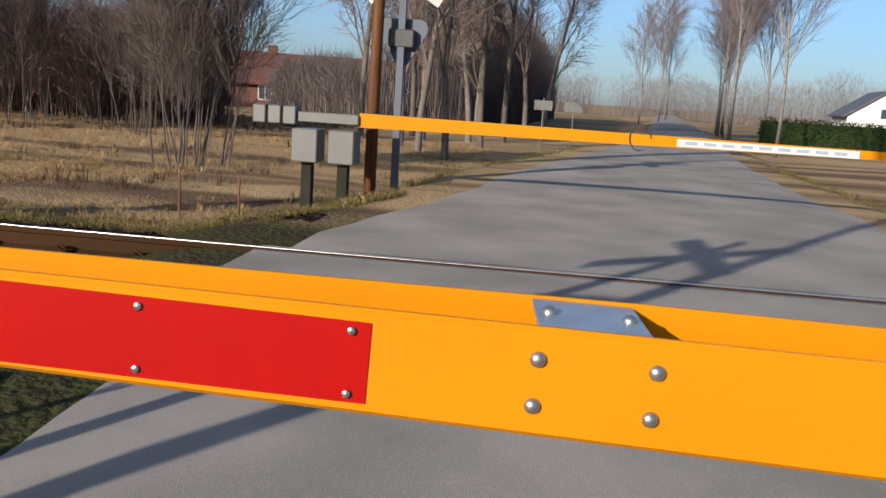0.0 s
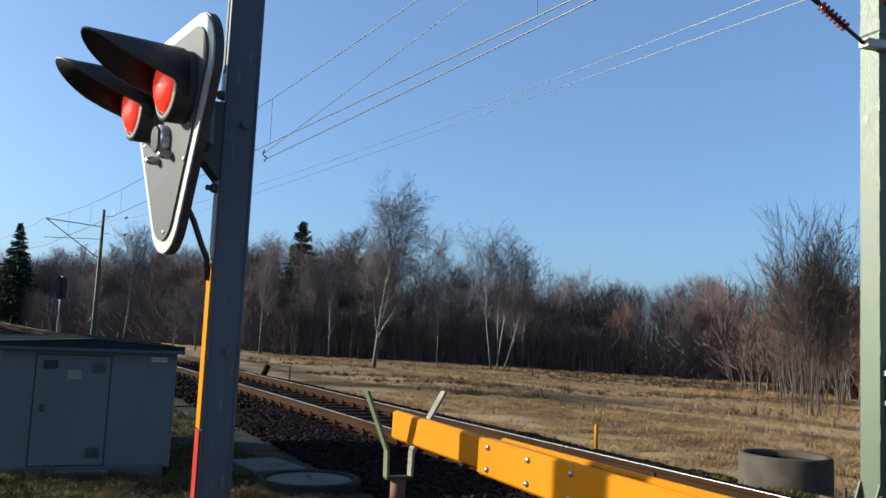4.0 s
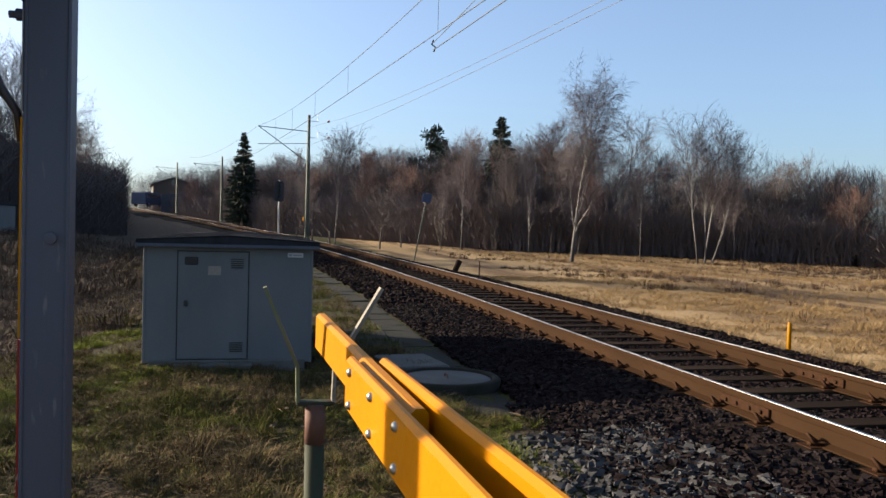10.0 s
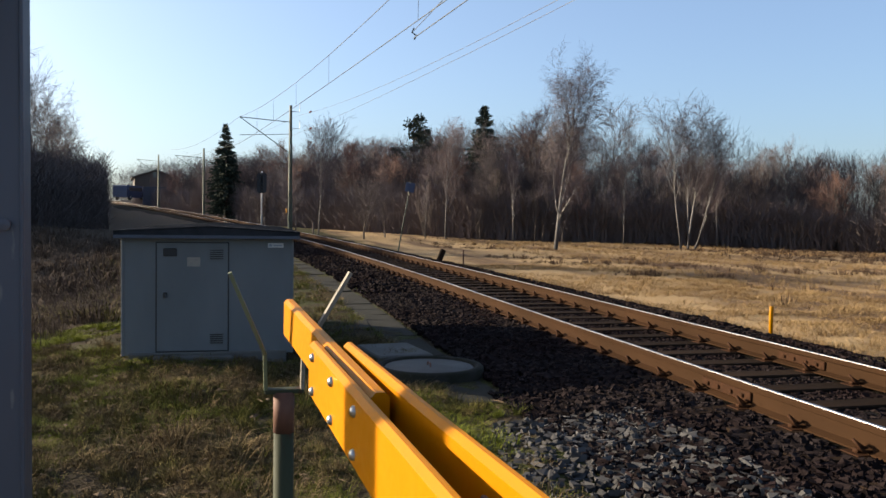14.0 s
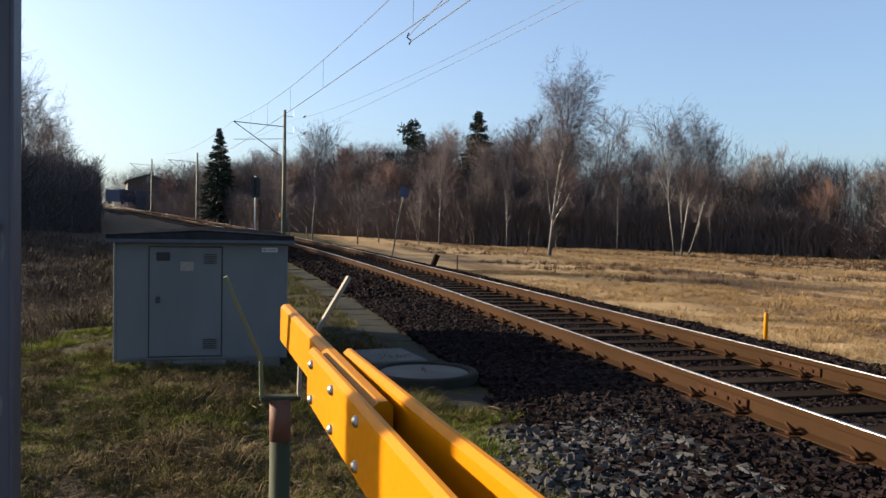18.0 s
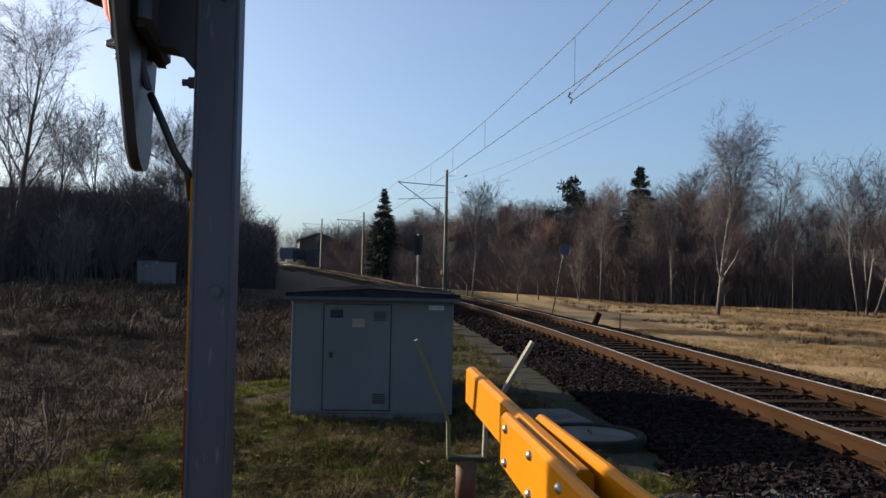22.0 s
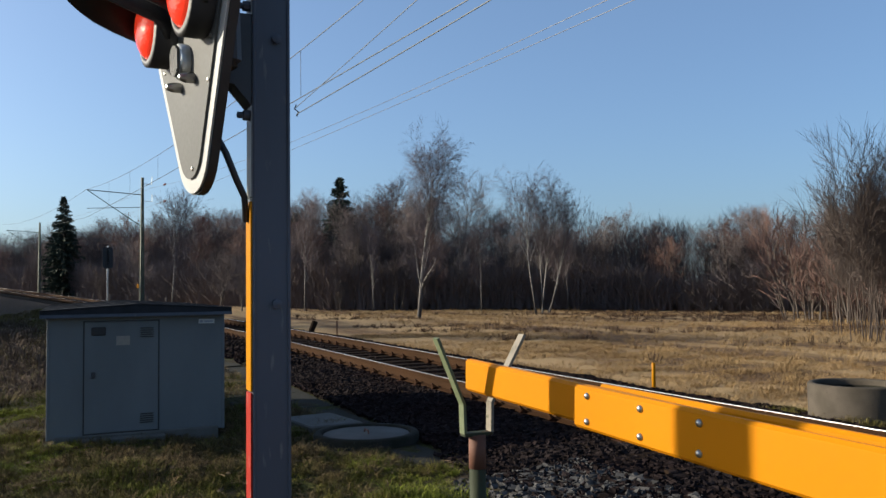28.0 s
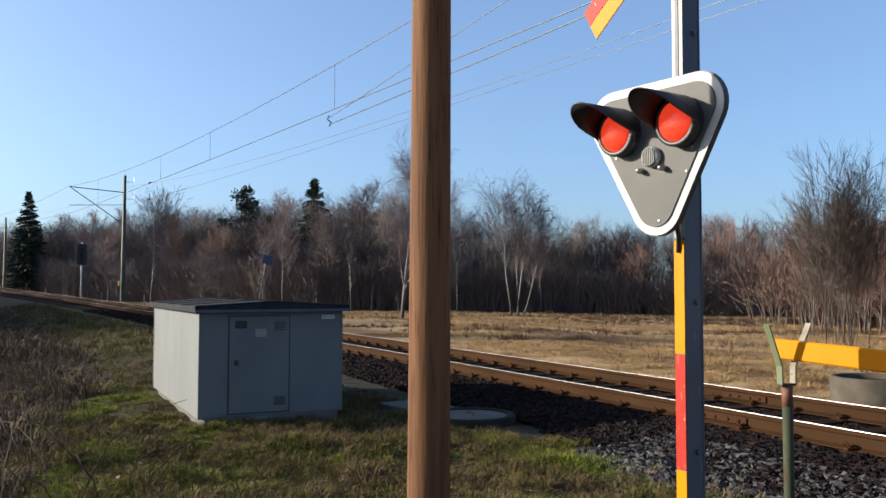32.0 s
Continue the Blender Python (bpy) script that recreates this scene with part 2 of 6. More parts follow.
    "brick": mat("red_house_wall", (0.09, 0.034, 0.025), (0.07, 0.028, 0.021), 3, 0.8),
    "wall_white": mat("white_wall", (0.462, 0.455, 0.434), (0.406, 0.399, 0.378), 3, 0.7),
    "roof_dark": mat("dark_roof", (0.05, 0.05, 0.055), (0.07, 0.07, 0.075), 3, 0.6),
    "glass": mat("window_glass", (0.03, 0.035, 0.045), (0.025, 0.03, 0.04), 3, 0.08, 0, spec=0.7),
    "blue": mat("blue_paint", (0.035, 0.05, 0.1), (0.03, 0.042, 0.085), 3, 0.4),
    "mast_dark": mat("mast_dark_green", (0.06, 0.075, 0.05), (0.05, 0.06, 0.042), 2, 0.6, 0, 0.05, 50),
    "concrete_brown": mat("stained_concrete", (0.0714, 0.0599, 0.0478), (0.0478, 0.0408, 0.0313), 4, 0.9, 0, 0.4, 50, (0.0338, 0.0287, 0.0217), -0.02, spec=0.12),
    "zinc_light": mat("pale_zinc", (0.186, 0.186, 0.1798), (0.155, 0.155, 0.1488), 6, 0.5, 0.1, 0.05, 60),
    "hedge": mat("hedge_green", (0.028, 0.044, 0.014), (0.02, 0.032, 0.011), 4, 0.9, 0, 0, 12, spec=0.05),
}


def ground_material():
    """Moss and grass near the line, pale dry grass with painted shade bands on the field, dark litter under the woods.
    """
    m = bpy.data.materials.new("meadow")
    m.use_nodes = True
    nt = m.node_tree
    n, l = nt.nodes, nt.links
    b = n["Principled BSDF"]
    b.inputs["Roughness"].default_value, b.inputs["Specular IOR Level"].default_value = 0.95, 0.1
    tc = n.new("ShaderNodeTexCoord")
    sep = n.new("ShaderNodeSeparateXYZ")
    l.new(tc.outputs["Object"], sep.inputs[0])

    def noise_(scale, detail=6, stretch=(1, 1, 1), turn=0.0):
        mp = n.new("ShaderNodeMapping")
        mp.inputs["Scale"].default_value = stretch
        mp.inputs["Rotation"].default_value = (0, 0, turn)
        l.new(tc.outputs["Object"], mp.inputs[0])
        t = n.new("ShaderNodeTexNoise")
        t.inputs["Scale"].default_value, t.inputs["Detail"].default_value = scale, detail
        l.new(mp.outputs[0], t.inputs["Vector"])
        return t.outputs[0]

    def span(src, lo, hi):
        r = n.new("ShaderNodeMapRange")
        r.inputs[1].default_value, r.inputs[2].default_value = lo, hi
        l.new(src, r.inputs[0])
        return r.outputs[0]

    def blend(f, a, c):
        x = n.new("ShaderNodeMix")
        x.data_type = "RGBA"
        l.new(f, x.inputs["Factor"])
        for key, v in (("A", a), ("B", c)):
            if isinstance(v, tuple):
                x.inputs[key].default_value = (*v, 1)
            else:
                l.new(v, x.inputs[key])
        return x.outputs["Result"]

    def add(a, k, c):
        x = n.new("ShaderNodeMath")
        x.operation = "MULTIPLY_ADD"
        l.new(c, x.inputs[0])
        x.inputs[1].default_value = k
        l.new(a, x.inputs[2])
        return x.outputs[0]

    n1, n2, n3 = noise_(0.35), noise_(2.2), noise_(18, 8)
    # long dark bands on the field: brown growth plus shadow put into the colour
    streak = noise_(0.33, 7, (0.14, 1.25, 1), radians(-65))
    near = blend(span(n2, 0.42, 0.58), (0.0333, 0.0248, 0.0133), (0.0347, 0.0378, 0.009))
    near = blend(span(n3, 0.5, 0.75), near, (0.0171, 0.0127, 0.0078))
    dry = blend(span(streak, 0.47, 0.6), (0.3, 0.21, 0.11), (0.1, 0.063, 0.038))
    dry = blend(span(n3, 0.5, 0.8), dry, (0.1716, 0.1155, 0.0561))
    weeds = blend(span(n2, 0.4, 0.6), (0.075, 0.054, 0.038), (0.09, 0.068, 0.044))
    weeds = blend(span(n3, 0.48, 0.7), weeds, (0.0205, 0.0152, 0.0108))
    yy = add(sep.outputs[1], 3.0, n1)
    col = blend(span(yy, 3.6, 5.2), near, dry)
    side = add(sep.outputs[1], 3.0, n1)
    leftness = span(side, -4.3, -5.8)
    xness = span(sep.outputs[0], -5.5, -9.5)
    both = n.new("ShaderNodeMath")
    both.operation = "MULTIPLY"
    l.new(leftness, both.inputs[0])
    l.new(xness, both.inputs[1])
    col = blend(both.outputs[0], col, weeds)
    l.new(col, b.inputs["Base Color"])
    bp = n.new("ShaderNodeBump")
    bp.inputs["Strength"].default_value, bp.inputs["Distance"].default_value = 1.0, 0.06
    l.new(n3, bp.inputs["Height"])
    l.new(bp.outputs[0], b.inputs["Normal"])
    return m


def dark_foot(m, z0, z1, tone):
    """Rough black bark at the foot of an old birch."""
    nt = m.node_tree
    n, l = nt.nodes, nt.links
    old = n["Principled BSDF"].inputs["Base Color"].links[0].from_socket
    sep = n.new("ShaderNodeSeparateXYZ")
    l.new(n.new("ShaderNodeTexCoord").outputs["Object"], sep.inputs[0])
    r = n.new("ShaderNodeMapRange")
    r.inputs[1].default_value, r.inputs[2].default_value = z0, z1
    l.new(sep.outputs[2], r.inputs[0])
    x = n.new("ShaderNodeMix")
    x.data_type = "RGBA"
    x.inputs["A"].default_value = (*tone, 1)
    l.new(r.outputs[0], x.inputs["Factor"])
    l.new(old, x.inputs["B"])
    l.new(x.outputs["Result"], n["Principled BSDF"].inputs["Base Color"])


dark_foot(M["birch_bark"], 0.6, 2.4, (0.035, 0.03, 0.027))
M["ground"] = ground_material()


# ---- building blocks ----
class Geo:
    """Vertices and faces of one mesh."""

    def __init__(self):
        self.v, self.f = [], []

    def add(self, verts, faces):
        k = len(self.v)
        self.v += [tuple(p) for p in verts]
        self.f += [tuple(i + k for i in f) for f in faces]
        return self

    def box(self, x0, x1, y0, y1, z0, z1, m=None, c=0.0):
        """A box, its edges chamfered by c."""
        if c <= 0:
            p = [(x, y, z) for z in (z0, z1) for x, y in ((x0, y0), (x1, y0), (x1, y1), (x0, y1))]
            f = [(3, 2, 1, 0), (4, 5, 6, 7), (0, 1, 5, 4), (1, 2, 6, 5), (2, 3, 7, 6), (3, 0, 4, 7)]
        else:
            p, f = [], []
            for z in (z0, z0 + c, z1 - c, z1):
                e = c if z in (z0, z1) else 0
                xa, xb, ya, yb = x0 + e, x1 - e, y0 + e, y1 - e
                p += [(xa + c, ya, z), (xb - c, ya, z), (xb, ya + c, z), (xb, yb - c, z), (xb - c, yb, z), (xa + c, yb, z), (xa, yb - c, z), (xa, ya + c, z)]
            f = [tuple(range(7, -1, -1)), tuple(range(24, 32))]
            f += [(r * 8 + i, r * 8 + (i + 1) % 8, r * 8 + 8 + (i + 1) % 8, r * 8 + 8 + i) for r in range(3) for i in range(8)]
        if m is not None:
            p = [m @ Vector(q) for q in p]
        return self.add(p, f)

    def tube(self, pts, radii, n=8, cap=True):
        pts = [Vector(p) for p in pts]
        if not hasattr(radii, "__len__"):
            radii = [radii] * len(pts)
        rings, faces = [], []
        ref = None
        for i, p in enumerate(pts):
            d = (pts[min(i + 1, len(pts) - 1)] - pts[max(i - 1, 0)]).normalized()
            if ref is None:
                ref = d.orthogonal().normalized()
            ref = (ref - d * ref.dot(d)).normalized()
            side = d.cross(ref)
            rings += [p + (ref * math.cos(a) + side * math.sin(a)) * radii[i] for a in (2 * math.pi * k / n for k in range(n))]
        for i in range(len(pts) - 1):
            faces += [(i * n + k, i * n + (k + 1) % n, i * n + n + (k + 1) % n, i * n + n + k) for k in range(n)]
        if cap:
            faces += [tuple(range(n - 1, -1, -1)), tuple(range((len(pts) - 1) * n, len(pts) * n))]
        return self.add(rings, faces)

    def lathe(self, profile, n=24, m=None):
        """Profile of (radius, z) turned about z."""
        p = [(r * math.cos(2 * math.pi * k / n), r * math.sin(2 * math.pi * k / n), z) for r, z in profile for k in range(n)]
        f = [(i * n + k, i * n + (k + 1) % n, i * n + n + (k + 1) % n, i * n + n + k) for i in range(len(profile) - 1) for k in range(n)]
        if m is not None:
            p = [m @ Vector(q) for q in p]
        return self.add(p, f)

    def prism(self, poly, a, b, axis="x", m=None):
        """A flat outline pushed from a to b along an axis; the outline gives the other two coordinates in order."""
        def at(u, w, t):
            return {"x": (t, u, w), "y": (u, t, w), "z": (u, w, t)}[axis]
        n = len(poly)
        p = [at(u, w, t) for t in (a, b) for u, w in poly]
        f = [tuple(range(n - 1, -1, -1)), tuple(range(n, 2 * n))] + [(i, (i + 1) % n, n + (i + 1) % n, n + i) for i in range(n)]
        if m is not None:
            p = [m @ Vector(q) for q in p]
        return self.add(p, f)

    def mesh(self, name, material, smooth=False):
        me = bpy.data.meshes.new(name)
        me.from_pydata(self.v, [], self.f)
        me.materials.append(material)
        if smooth:
            me.shade_smooth()
        me.update()
        return me


def clean(me):
    """Turns all faces outwards."""
    bm = bmesh.new()
    bm.from_mesh(me)
    bmesh.ops.recalc_face_normals(bm, faces=bm.faces)
    bm.to_mesh(me)
    bm.free()
    return me


def part(name, geo, material, parent, label="", smooth=False, m=None):
    me = geo if isinstance(geo, bpy.types.Mesh) else clean(geo.mesh(name, material, smooth))
    ob = new(name, me)
    ob.parent = parent
    if m is not None:
        ob.matrix_basis = m
    if label:
        ob["label"] = label
    return ob


def thing(name, m, label, category, group="", kind=""):
    ob = new(name)
    ob.empty_display_size = 0.2
    ob.matrix_basis = m
    return tagged(ob, label, category, group, kind)


# ---- the lie of the land ----
def line_y(x):
    """The track's middle: straight over the road, then bending away."""
    d = -x
    if d <= 14:
        return 0.0
    if d <= 120:
        return -0.0018 * (d - 14) ** 2
    return -0.0018 * 106 ** 2 - 0.3816 * (d - 120)


def line_z(x):
    d = min(-x, 125)
    return 0.00022 * (d - 10) ** 2 if d > 10 else 0.0


def smooth_step(a, b, t):
    t = min(max((t - a) / (b - a), 0), 1)
    return t * t * (3 - 2 * t)


def road_edges(y):
    """Where the road's two edges lie."""
    mid = 0.75 + 0.13 * y
    left = float(np.interp(y, [-60, -1, 1.8, 4.6, 9.3, 16, 30], [-2.83, -2.83, -3.1, -2.35, -1.8, -0.2, 2.9])) if y < 30 else mid - 1.75
    right = float(np.interp(y, [-60, 6, 8.2, 11, 15, 30], [3.9, 3.8, 3.9, 4.1, 4.4, 6.4])) if y < 30 else mid + 1.75
    return left, right


def land(x, y):
    """Height of the ground under grass and ballast."""
    u, zr = y - line_y(x), line_z(x)
    bed = zr - 0.27
    if u > 0:
        far = -0.42 - 0.006 * max(u - 4, 0) + 0.10 * noise.noise(Vector((x * 0.12, y * 0.12, 3)))
        far += 0.03 * noise.noise(Vector((x * 0.9, y * 0.9, 7)))
        far = max(far, -0.75) + zr * 0.35 * smooth_step(40, 80, -x)
        h = bed + (far - bed) * smooth_step(2.0, 3.4, u)
    else:
        w = -u
        side = -0.27 + 0.05 * noise.noise(Vector((x * 0.5, y * 0.5, 1)))
        side += zr * (0.2 + 0.8 * (1 - smooth_step(3, 15, w)))
        side += smooth_step(14, 40, -x) * 0.75 * smooth_step(6, 14, w) - 0.35 * smooth_step(13, 20, -x) * smooth_step(3, 6, w) * (1 - smooth_step(9, 16, w))
        side -= 0.35 * smooth_step(6.2, 9, w) * smooth_step(3, 8, -x) * (1 - smooth_step(20, 36, -x))
        h = bed + (side - bed) * smooth_step(2.0, 3.2, w)
    if abs(u) > 2.4 and -14 < x < -2:
        h += 0.06 * noise.noise(Vector((x * 1.1, y * 1.1, 5)))
        if u < -2.6:
            h += 0.065 * noise.noise(Vector((x * 2.3, y * 2.3, 11)))
    a, b = road_edges(y)
    on_road = smooth_step(a - 1.5, a - 0.1, x) * (1 - smooth_step(b + 0.1, b + 1.6, x))
    return h + (-0.035 - h) * on_road if on_road > 0 else h


# ---- ground, road and track ----
def axis_steps(lo, hi, fine_lo, fine_hi, step, grow=1.22):
    s = list(np.arange(fine_lo, fine_hi + 1e-6, step))
    d, v = step, fine_hi
    while v < hi:
        d *= grow
        v = min(v + d, hi)
        s.append(v)
    d, v = step, fine_lo
    while v > lo:
        d *= grow
        v = max(v - d, lo)
        s.insert(0, v)
    return s


def build_ground():
    xs, ys = axis_steps(-2200, 2000, -26, 4, 0.2), axis_steps(-2000, 2200, -11, 7, 0.18)
    v = [(x, y, land(x, y) if abs(x) < 300 and abs(y) < 300 else -0.6) for y in ys for x in xs]
    w = len(xs)
    f = [(j * w + i, j * w + i + 1, j * w + w + i + 1, j * w + w + i) for j in range(len(ys) - 1) for i in range(w - 1)]
    me = bpy.data.meshes.new("ground")
    me.from_pydata(v, [], f)
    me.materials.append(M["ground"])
    me.shade_smooth()
    tagged(new("ground", me), "rough meadow of moss and pale dry grass", "ground", kind="structure")


build_ground()


def along(x0, x1, step, profile, name, material, closed=True, smooth=False, caps=True):
    """A profile of (across, up) drawn along the track."""
    g = Geo()
    xs = list(np.arange(x0, x1 + 1e-6, step))
    n = len(profile)
    pts = []
    for x in xs:
        e = 0.05
        d = Vector((2 * e, line_y(x + e) - line_y(x - e), 0)).normalized()
        side = Vector((-d.y, d.x, 0))
        o = Vector((x, line_y(x), line_z(x)))
        pts += [o + side * a + Vector((0, 0, b)) for a, b in profile]
    k = n if closed else n - 1
    f = [(i * n + j, i * n + (j + 1) % n, i * n + n + (j + 1) % n, i * n + n + j) for i in range(len(xs) - 1) for j in range(k)]
    if closed and caps:
        f += [tuple(range(n)), tuple(range((len(xs) - 1) * n, len(xs) * n))]
    g.add(pts, f)
    return clean(g.mesh(name, material, smooth))


track = thing("track", pose(0, 0, 0), "single electrified railway track on dark stone ballast", "railway", kind="structure")
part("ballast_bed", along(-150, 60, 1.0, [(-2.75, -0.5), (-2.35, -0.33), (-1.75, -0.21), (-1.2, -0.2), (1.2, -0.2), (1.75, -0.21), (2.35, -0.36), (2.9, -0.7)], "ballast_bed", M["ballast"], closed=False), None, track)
RAIL = [(-0.07, -0.172), (0.07, -0.172), (0.07, -0.16), (0.012, -0.14), (0.009, -0.05), (0.034, -0.04), (0.036, -0.008), (0.028, 0.0), (-0.028, 0.0), (-0.036, -0.008), (-0.034, -0.04), (-0.009, -0.05), (-0.012, -0.14), (-0.07, -0.16)]
for y in (-0.7525, 0.7525):
    rail = part("rail", along(-150, 60, 0.75, [(y + a, b) for a, b in RAIL], "rail", M["rail_side"]), None, track, "rust-brown rail with a polished running surface")
    part("running_surface", along(-150, 60, 0.75, [(y - 0.016, -0.002), (y + 0.018, -0.002), (y + 0.016, 0.003), (y - 0.014, 0.003)], "running_surface", M["rail_top"]), None, rail, "bright worn steel")
sleeper_mesh = Geo().box(-0.12, 0.12, -1.3, 1.3, -0.32, -0.172, c=0.012).mesh("sleeper", M["sleeper"])
clip_mesh = clean(Geo().tube([(-0.06, 0.045, -0.152), (-0.055, 0.09, -0.147), (-0.045, 0.115, -0.135), (-0.01, 0.12, -0.105), (0.025, 0.11, -0.095), (0.05, 0.085, -0.105), (0.045, 0.055, -0.13), (0.01, 0.045, -0.148)], 0.0115, 6).box(-0.025, 0.025, 0.08, 0.12, -0.172, -0.14, c=0.006).mesh("clip", M["clip"], True))
plate_mesh = Geo().box(-0.08, 0.08, -0.16, 0.16, -0.176, -0.166, c=0.003).mesh("base_plate", M["clip"])


def sleeper_pose(x):
    e = 0.1
    return pose(x, line_y(x), line_z(x), 0, 0, math.degrees(math.atan2(line_y(x + e) - line_y(x - e), 2 * e)))


x, count = -3.1, 0
far_sleepers = Geo()
while x > -110:
    m = sleeper_pose(x)
    if count < 64:
        s = part("sleeper", sleeper_mesh, None, track, m=m)
        for y in (-0.7525, 0.7525):
            part("base_plate", plate_mesh, None, s, m=pose(0, y, 0))
            part("clip", clip_mesh, None, s, m=pose(0, y, 0))
            part("clip", clip_mesh, None, s, m=pose(0, y, 0, 0, 0, 180))
    else:
        far_sleepers.box(-0.12, 0.12, -1.3, 1.3, -0.32, -0.172, m)
    x -= 0.62
    count += 1
tagged(part("far_sleepers", far_sleepers, M["sleeper"], track), kind="stuff")
joint = Geo().box(-0.34, 0.34, -0.03, -0.012, -0.135, -0.055, c=0.006).box(-0.34, 0.34, 0.012, 0.03, -0.135, -0.055, c=0.006)
for bx in (-0.24, -0.09, 0.09, 0.24):
    joint.box(bx - 0.016, bx + 0.016, -0.045, -0.03, -0.11, -0.08, c=0.004)
joint_mesh = joint.mesh("fishplate", M["clip"])
for jx, jy in ((-7.75, -0.7525), (-8.85, 0.7525)):
    part("fishplate", joint_mesh, None, track, "bolted rail joint", m=pose(jx, jy, 0))


def build_road():
    v, f = [], []
    ys = list(np.arange(-40, -0.86, 0.5)) + [-0.86]
    rows = [ys, [0.86] + list(np.arange(1.2, 30, 0.6)) + list(np.arange(30, 420, 12))]
    for part_rows in rows:
        k0 = len(v)
        for y in part_rows:
            a, b = road_edges(y)
            wob = 0.12 * noise.noise(Vector((y * 0.7, 0, 0)))
            wob2 = 0.12 * noise.noise(Vector((y * 0.7, 5, 0)))
            z = -0.004 - 0.02 * smooth_step(2, 8, abs(y))
            for t in range(9):
                u = t / 8
                e = 0.05 if t in (0, 8) else 0
                v.append((a - wob + (b - a + wob + wob2) * u, y, z - e * 1.2 + 0.03 * math.sin(math.pi * u) * smooth_step(2, 6, abs(y))))
        f += [(k0 + j * 9 + i, k0 + j * 9 + i + 1, k0 + j * 9 + 10 + i, k0 + j * 9 + 9 + i) for j in range(len(part_rows) - 1) for i in range(8)]
    me = bpy.data.meshes.new("road")
    me.from_pydata(v, [], f)
    me.materials.append(M["asphalt"])
    me.shade_smooth()
    road = tagged(new("road", me), "worn grey asphalt road over the level crossing", "road", kind="structure")
    deck = Geo()
    for y0, y1 in ((-0.86, -0.795), (-0.665, 0.665), (0.795, 0.86)):
        deck.box(-2.83, 3.9, y0, y1, -0.16, -0.006, c=0.004)
    part("crossing_deck", deck, M["asphalt"], road, "asphalt filling between the rails")
    for y0 in (-0.665, 0.615):
        part("flangeway_strip", Geo().box(-2.83, 3.9, y0, y0 + 0.05, -0.16, 0.0, c=0.004), M["rubber"], road, "dark rubber strip")


build_road()


# ---- relay hut ----
def build_hut(m, label, group=""):
    hut = thing("relay_hut", m, label, "hut", group)
    W, D, T, B = 1.64, 3.3, 1.2, 0.0   # width, depth, wall top, wall foot
    part("plinth", Geo().box(-D + 0.02, 0.03, 0.06, W - 0.06, -0.25, 0.06, c=0.01), M["concrete"], hut)
    part("sill", Geo().box(0.03, 0.13, 0.3, 1.06, -0.2, 0.035, c=0.012), M["concrete"], hut, "low concrete sill under the door")
    body = Geo().box(-D, 0, 0, W, 0.03, T, c=0.008)
    part("body", body, M["hut"], hut, "grey painted sheet-metal walls")
    for y in (0.0, W):
        for x in (0.0, -D):
            part("corner_trim", Geo().box(x - 0.022, x + 0.006 if x == 0 else x + 0.022, y - 0.006, y + 0.022, 0.03, T, c=0.003) if y == 0 else Geo().box(x - 0.022, x + 0.006 if x == 0 else x + 0.022, y - 0.022, y + 0.006, 0.03, T, c=0.003), M["hut"], hut)
    ov = 0.065
    roof = Geo().prism([(-ov, T - 0.01), (W + ov, T - 0.01), (W + ov, T + 0.055), (W / 2, T + 0.108), (-ov, T + 0.055)], -D - 0.09, 0.09, "x")
    roof_ob = part("roof", roof, M["hut_roof"], hut, "dark low-pitched roof with felt")
    for i in range(5):
        x = -D - 0.09 + (D + 0.18) * i / 4
        for s, y0, y1 in ((1, -ov, W / 2), (-1, W / 2, W + ov)):
            z0, z1 = (T + 0.057, T + 0.11) if s == 1 else (T + 0.11, T + 0.057)
            part("roof_seam", Geo().tube([(x, y0, z0), (x, y1, z1)], 0.009, 6), M["hut_roof"], roof_ob)
    part("eaves_strip", Geo().box(0.092, 0.1, -ov, W + ov, T - 0.012, T + 0.02), M["pole_grey"], roof_ob, "pale metal edge")
    door = part("door", Geo().box(-0.004, 0.014, 0.325, 1.0, 0.07, T - 0.06, c=0.004), M["hut"], hut)
    gap = Geo()
    for y0, y1, z0, z1 in ((0.313, 0.325, 0.06, T - 0.05), (1.0, 1.012, 0.06, T - 0.05), (0.313, 1.012, T - 0.06, T - 0.048), (0.313, 1.012, 0.058, 0.07)):
        gap.box(-0.002, 0.004, y0, y1, z0, z1)
    part("door_gap", gap, M["hut_dark"], hut, "dark joint round the door")
    part("window", Geo().box(0.012, 0.024, 0.385, 0.515, T - 0.19, T - 0.11, c=0.006), M["hut_dark"], door, "small dark pane in a frame")
    part("notice", Geo().box(0.0125, 0.017, 0.61, 0.735, T - 0.29, T - 0.2), M["beige"], door, "faded beige notice")
    part("handle", Geo().box(0.012, 0.04, 0.385, 0.42, T - 0.6, T - 0.54, c=0.006), M["black"], door, "black lock handle")
    for z in (T - 0.22, T - 1.06):
        vent = part("vent", Geo().box(0.012, 0.016, 0.82, 0.96, z - 0.005, z + 0.105), M["hut"], door)
        for k in range(5):
            part("slat", Geo().box(0.013, 0.026, 0.83, 0.955, z + 0.004 + k * 0.021, z + 0.012 + k * 0.021), M["hut_dark"], vent)
    sign = part("sign", Geo().box(0.0, 0.006, 1.39, 1.545, T - 0.1, T - 0.055), M["label"], hut, "white name plate with unreadable print")
    part("print_bar", Geo().box(0.0055, 0.0075, 1.445, 1.53, T - 0.085, T - 0.072), M["label_ink"], sign)
    part("print_mark", Geo().box(0.0055, 0.0075, 1.4, 1.43, T - 0.09, T - 0.066), M["label_ink"], sign)
    return hut


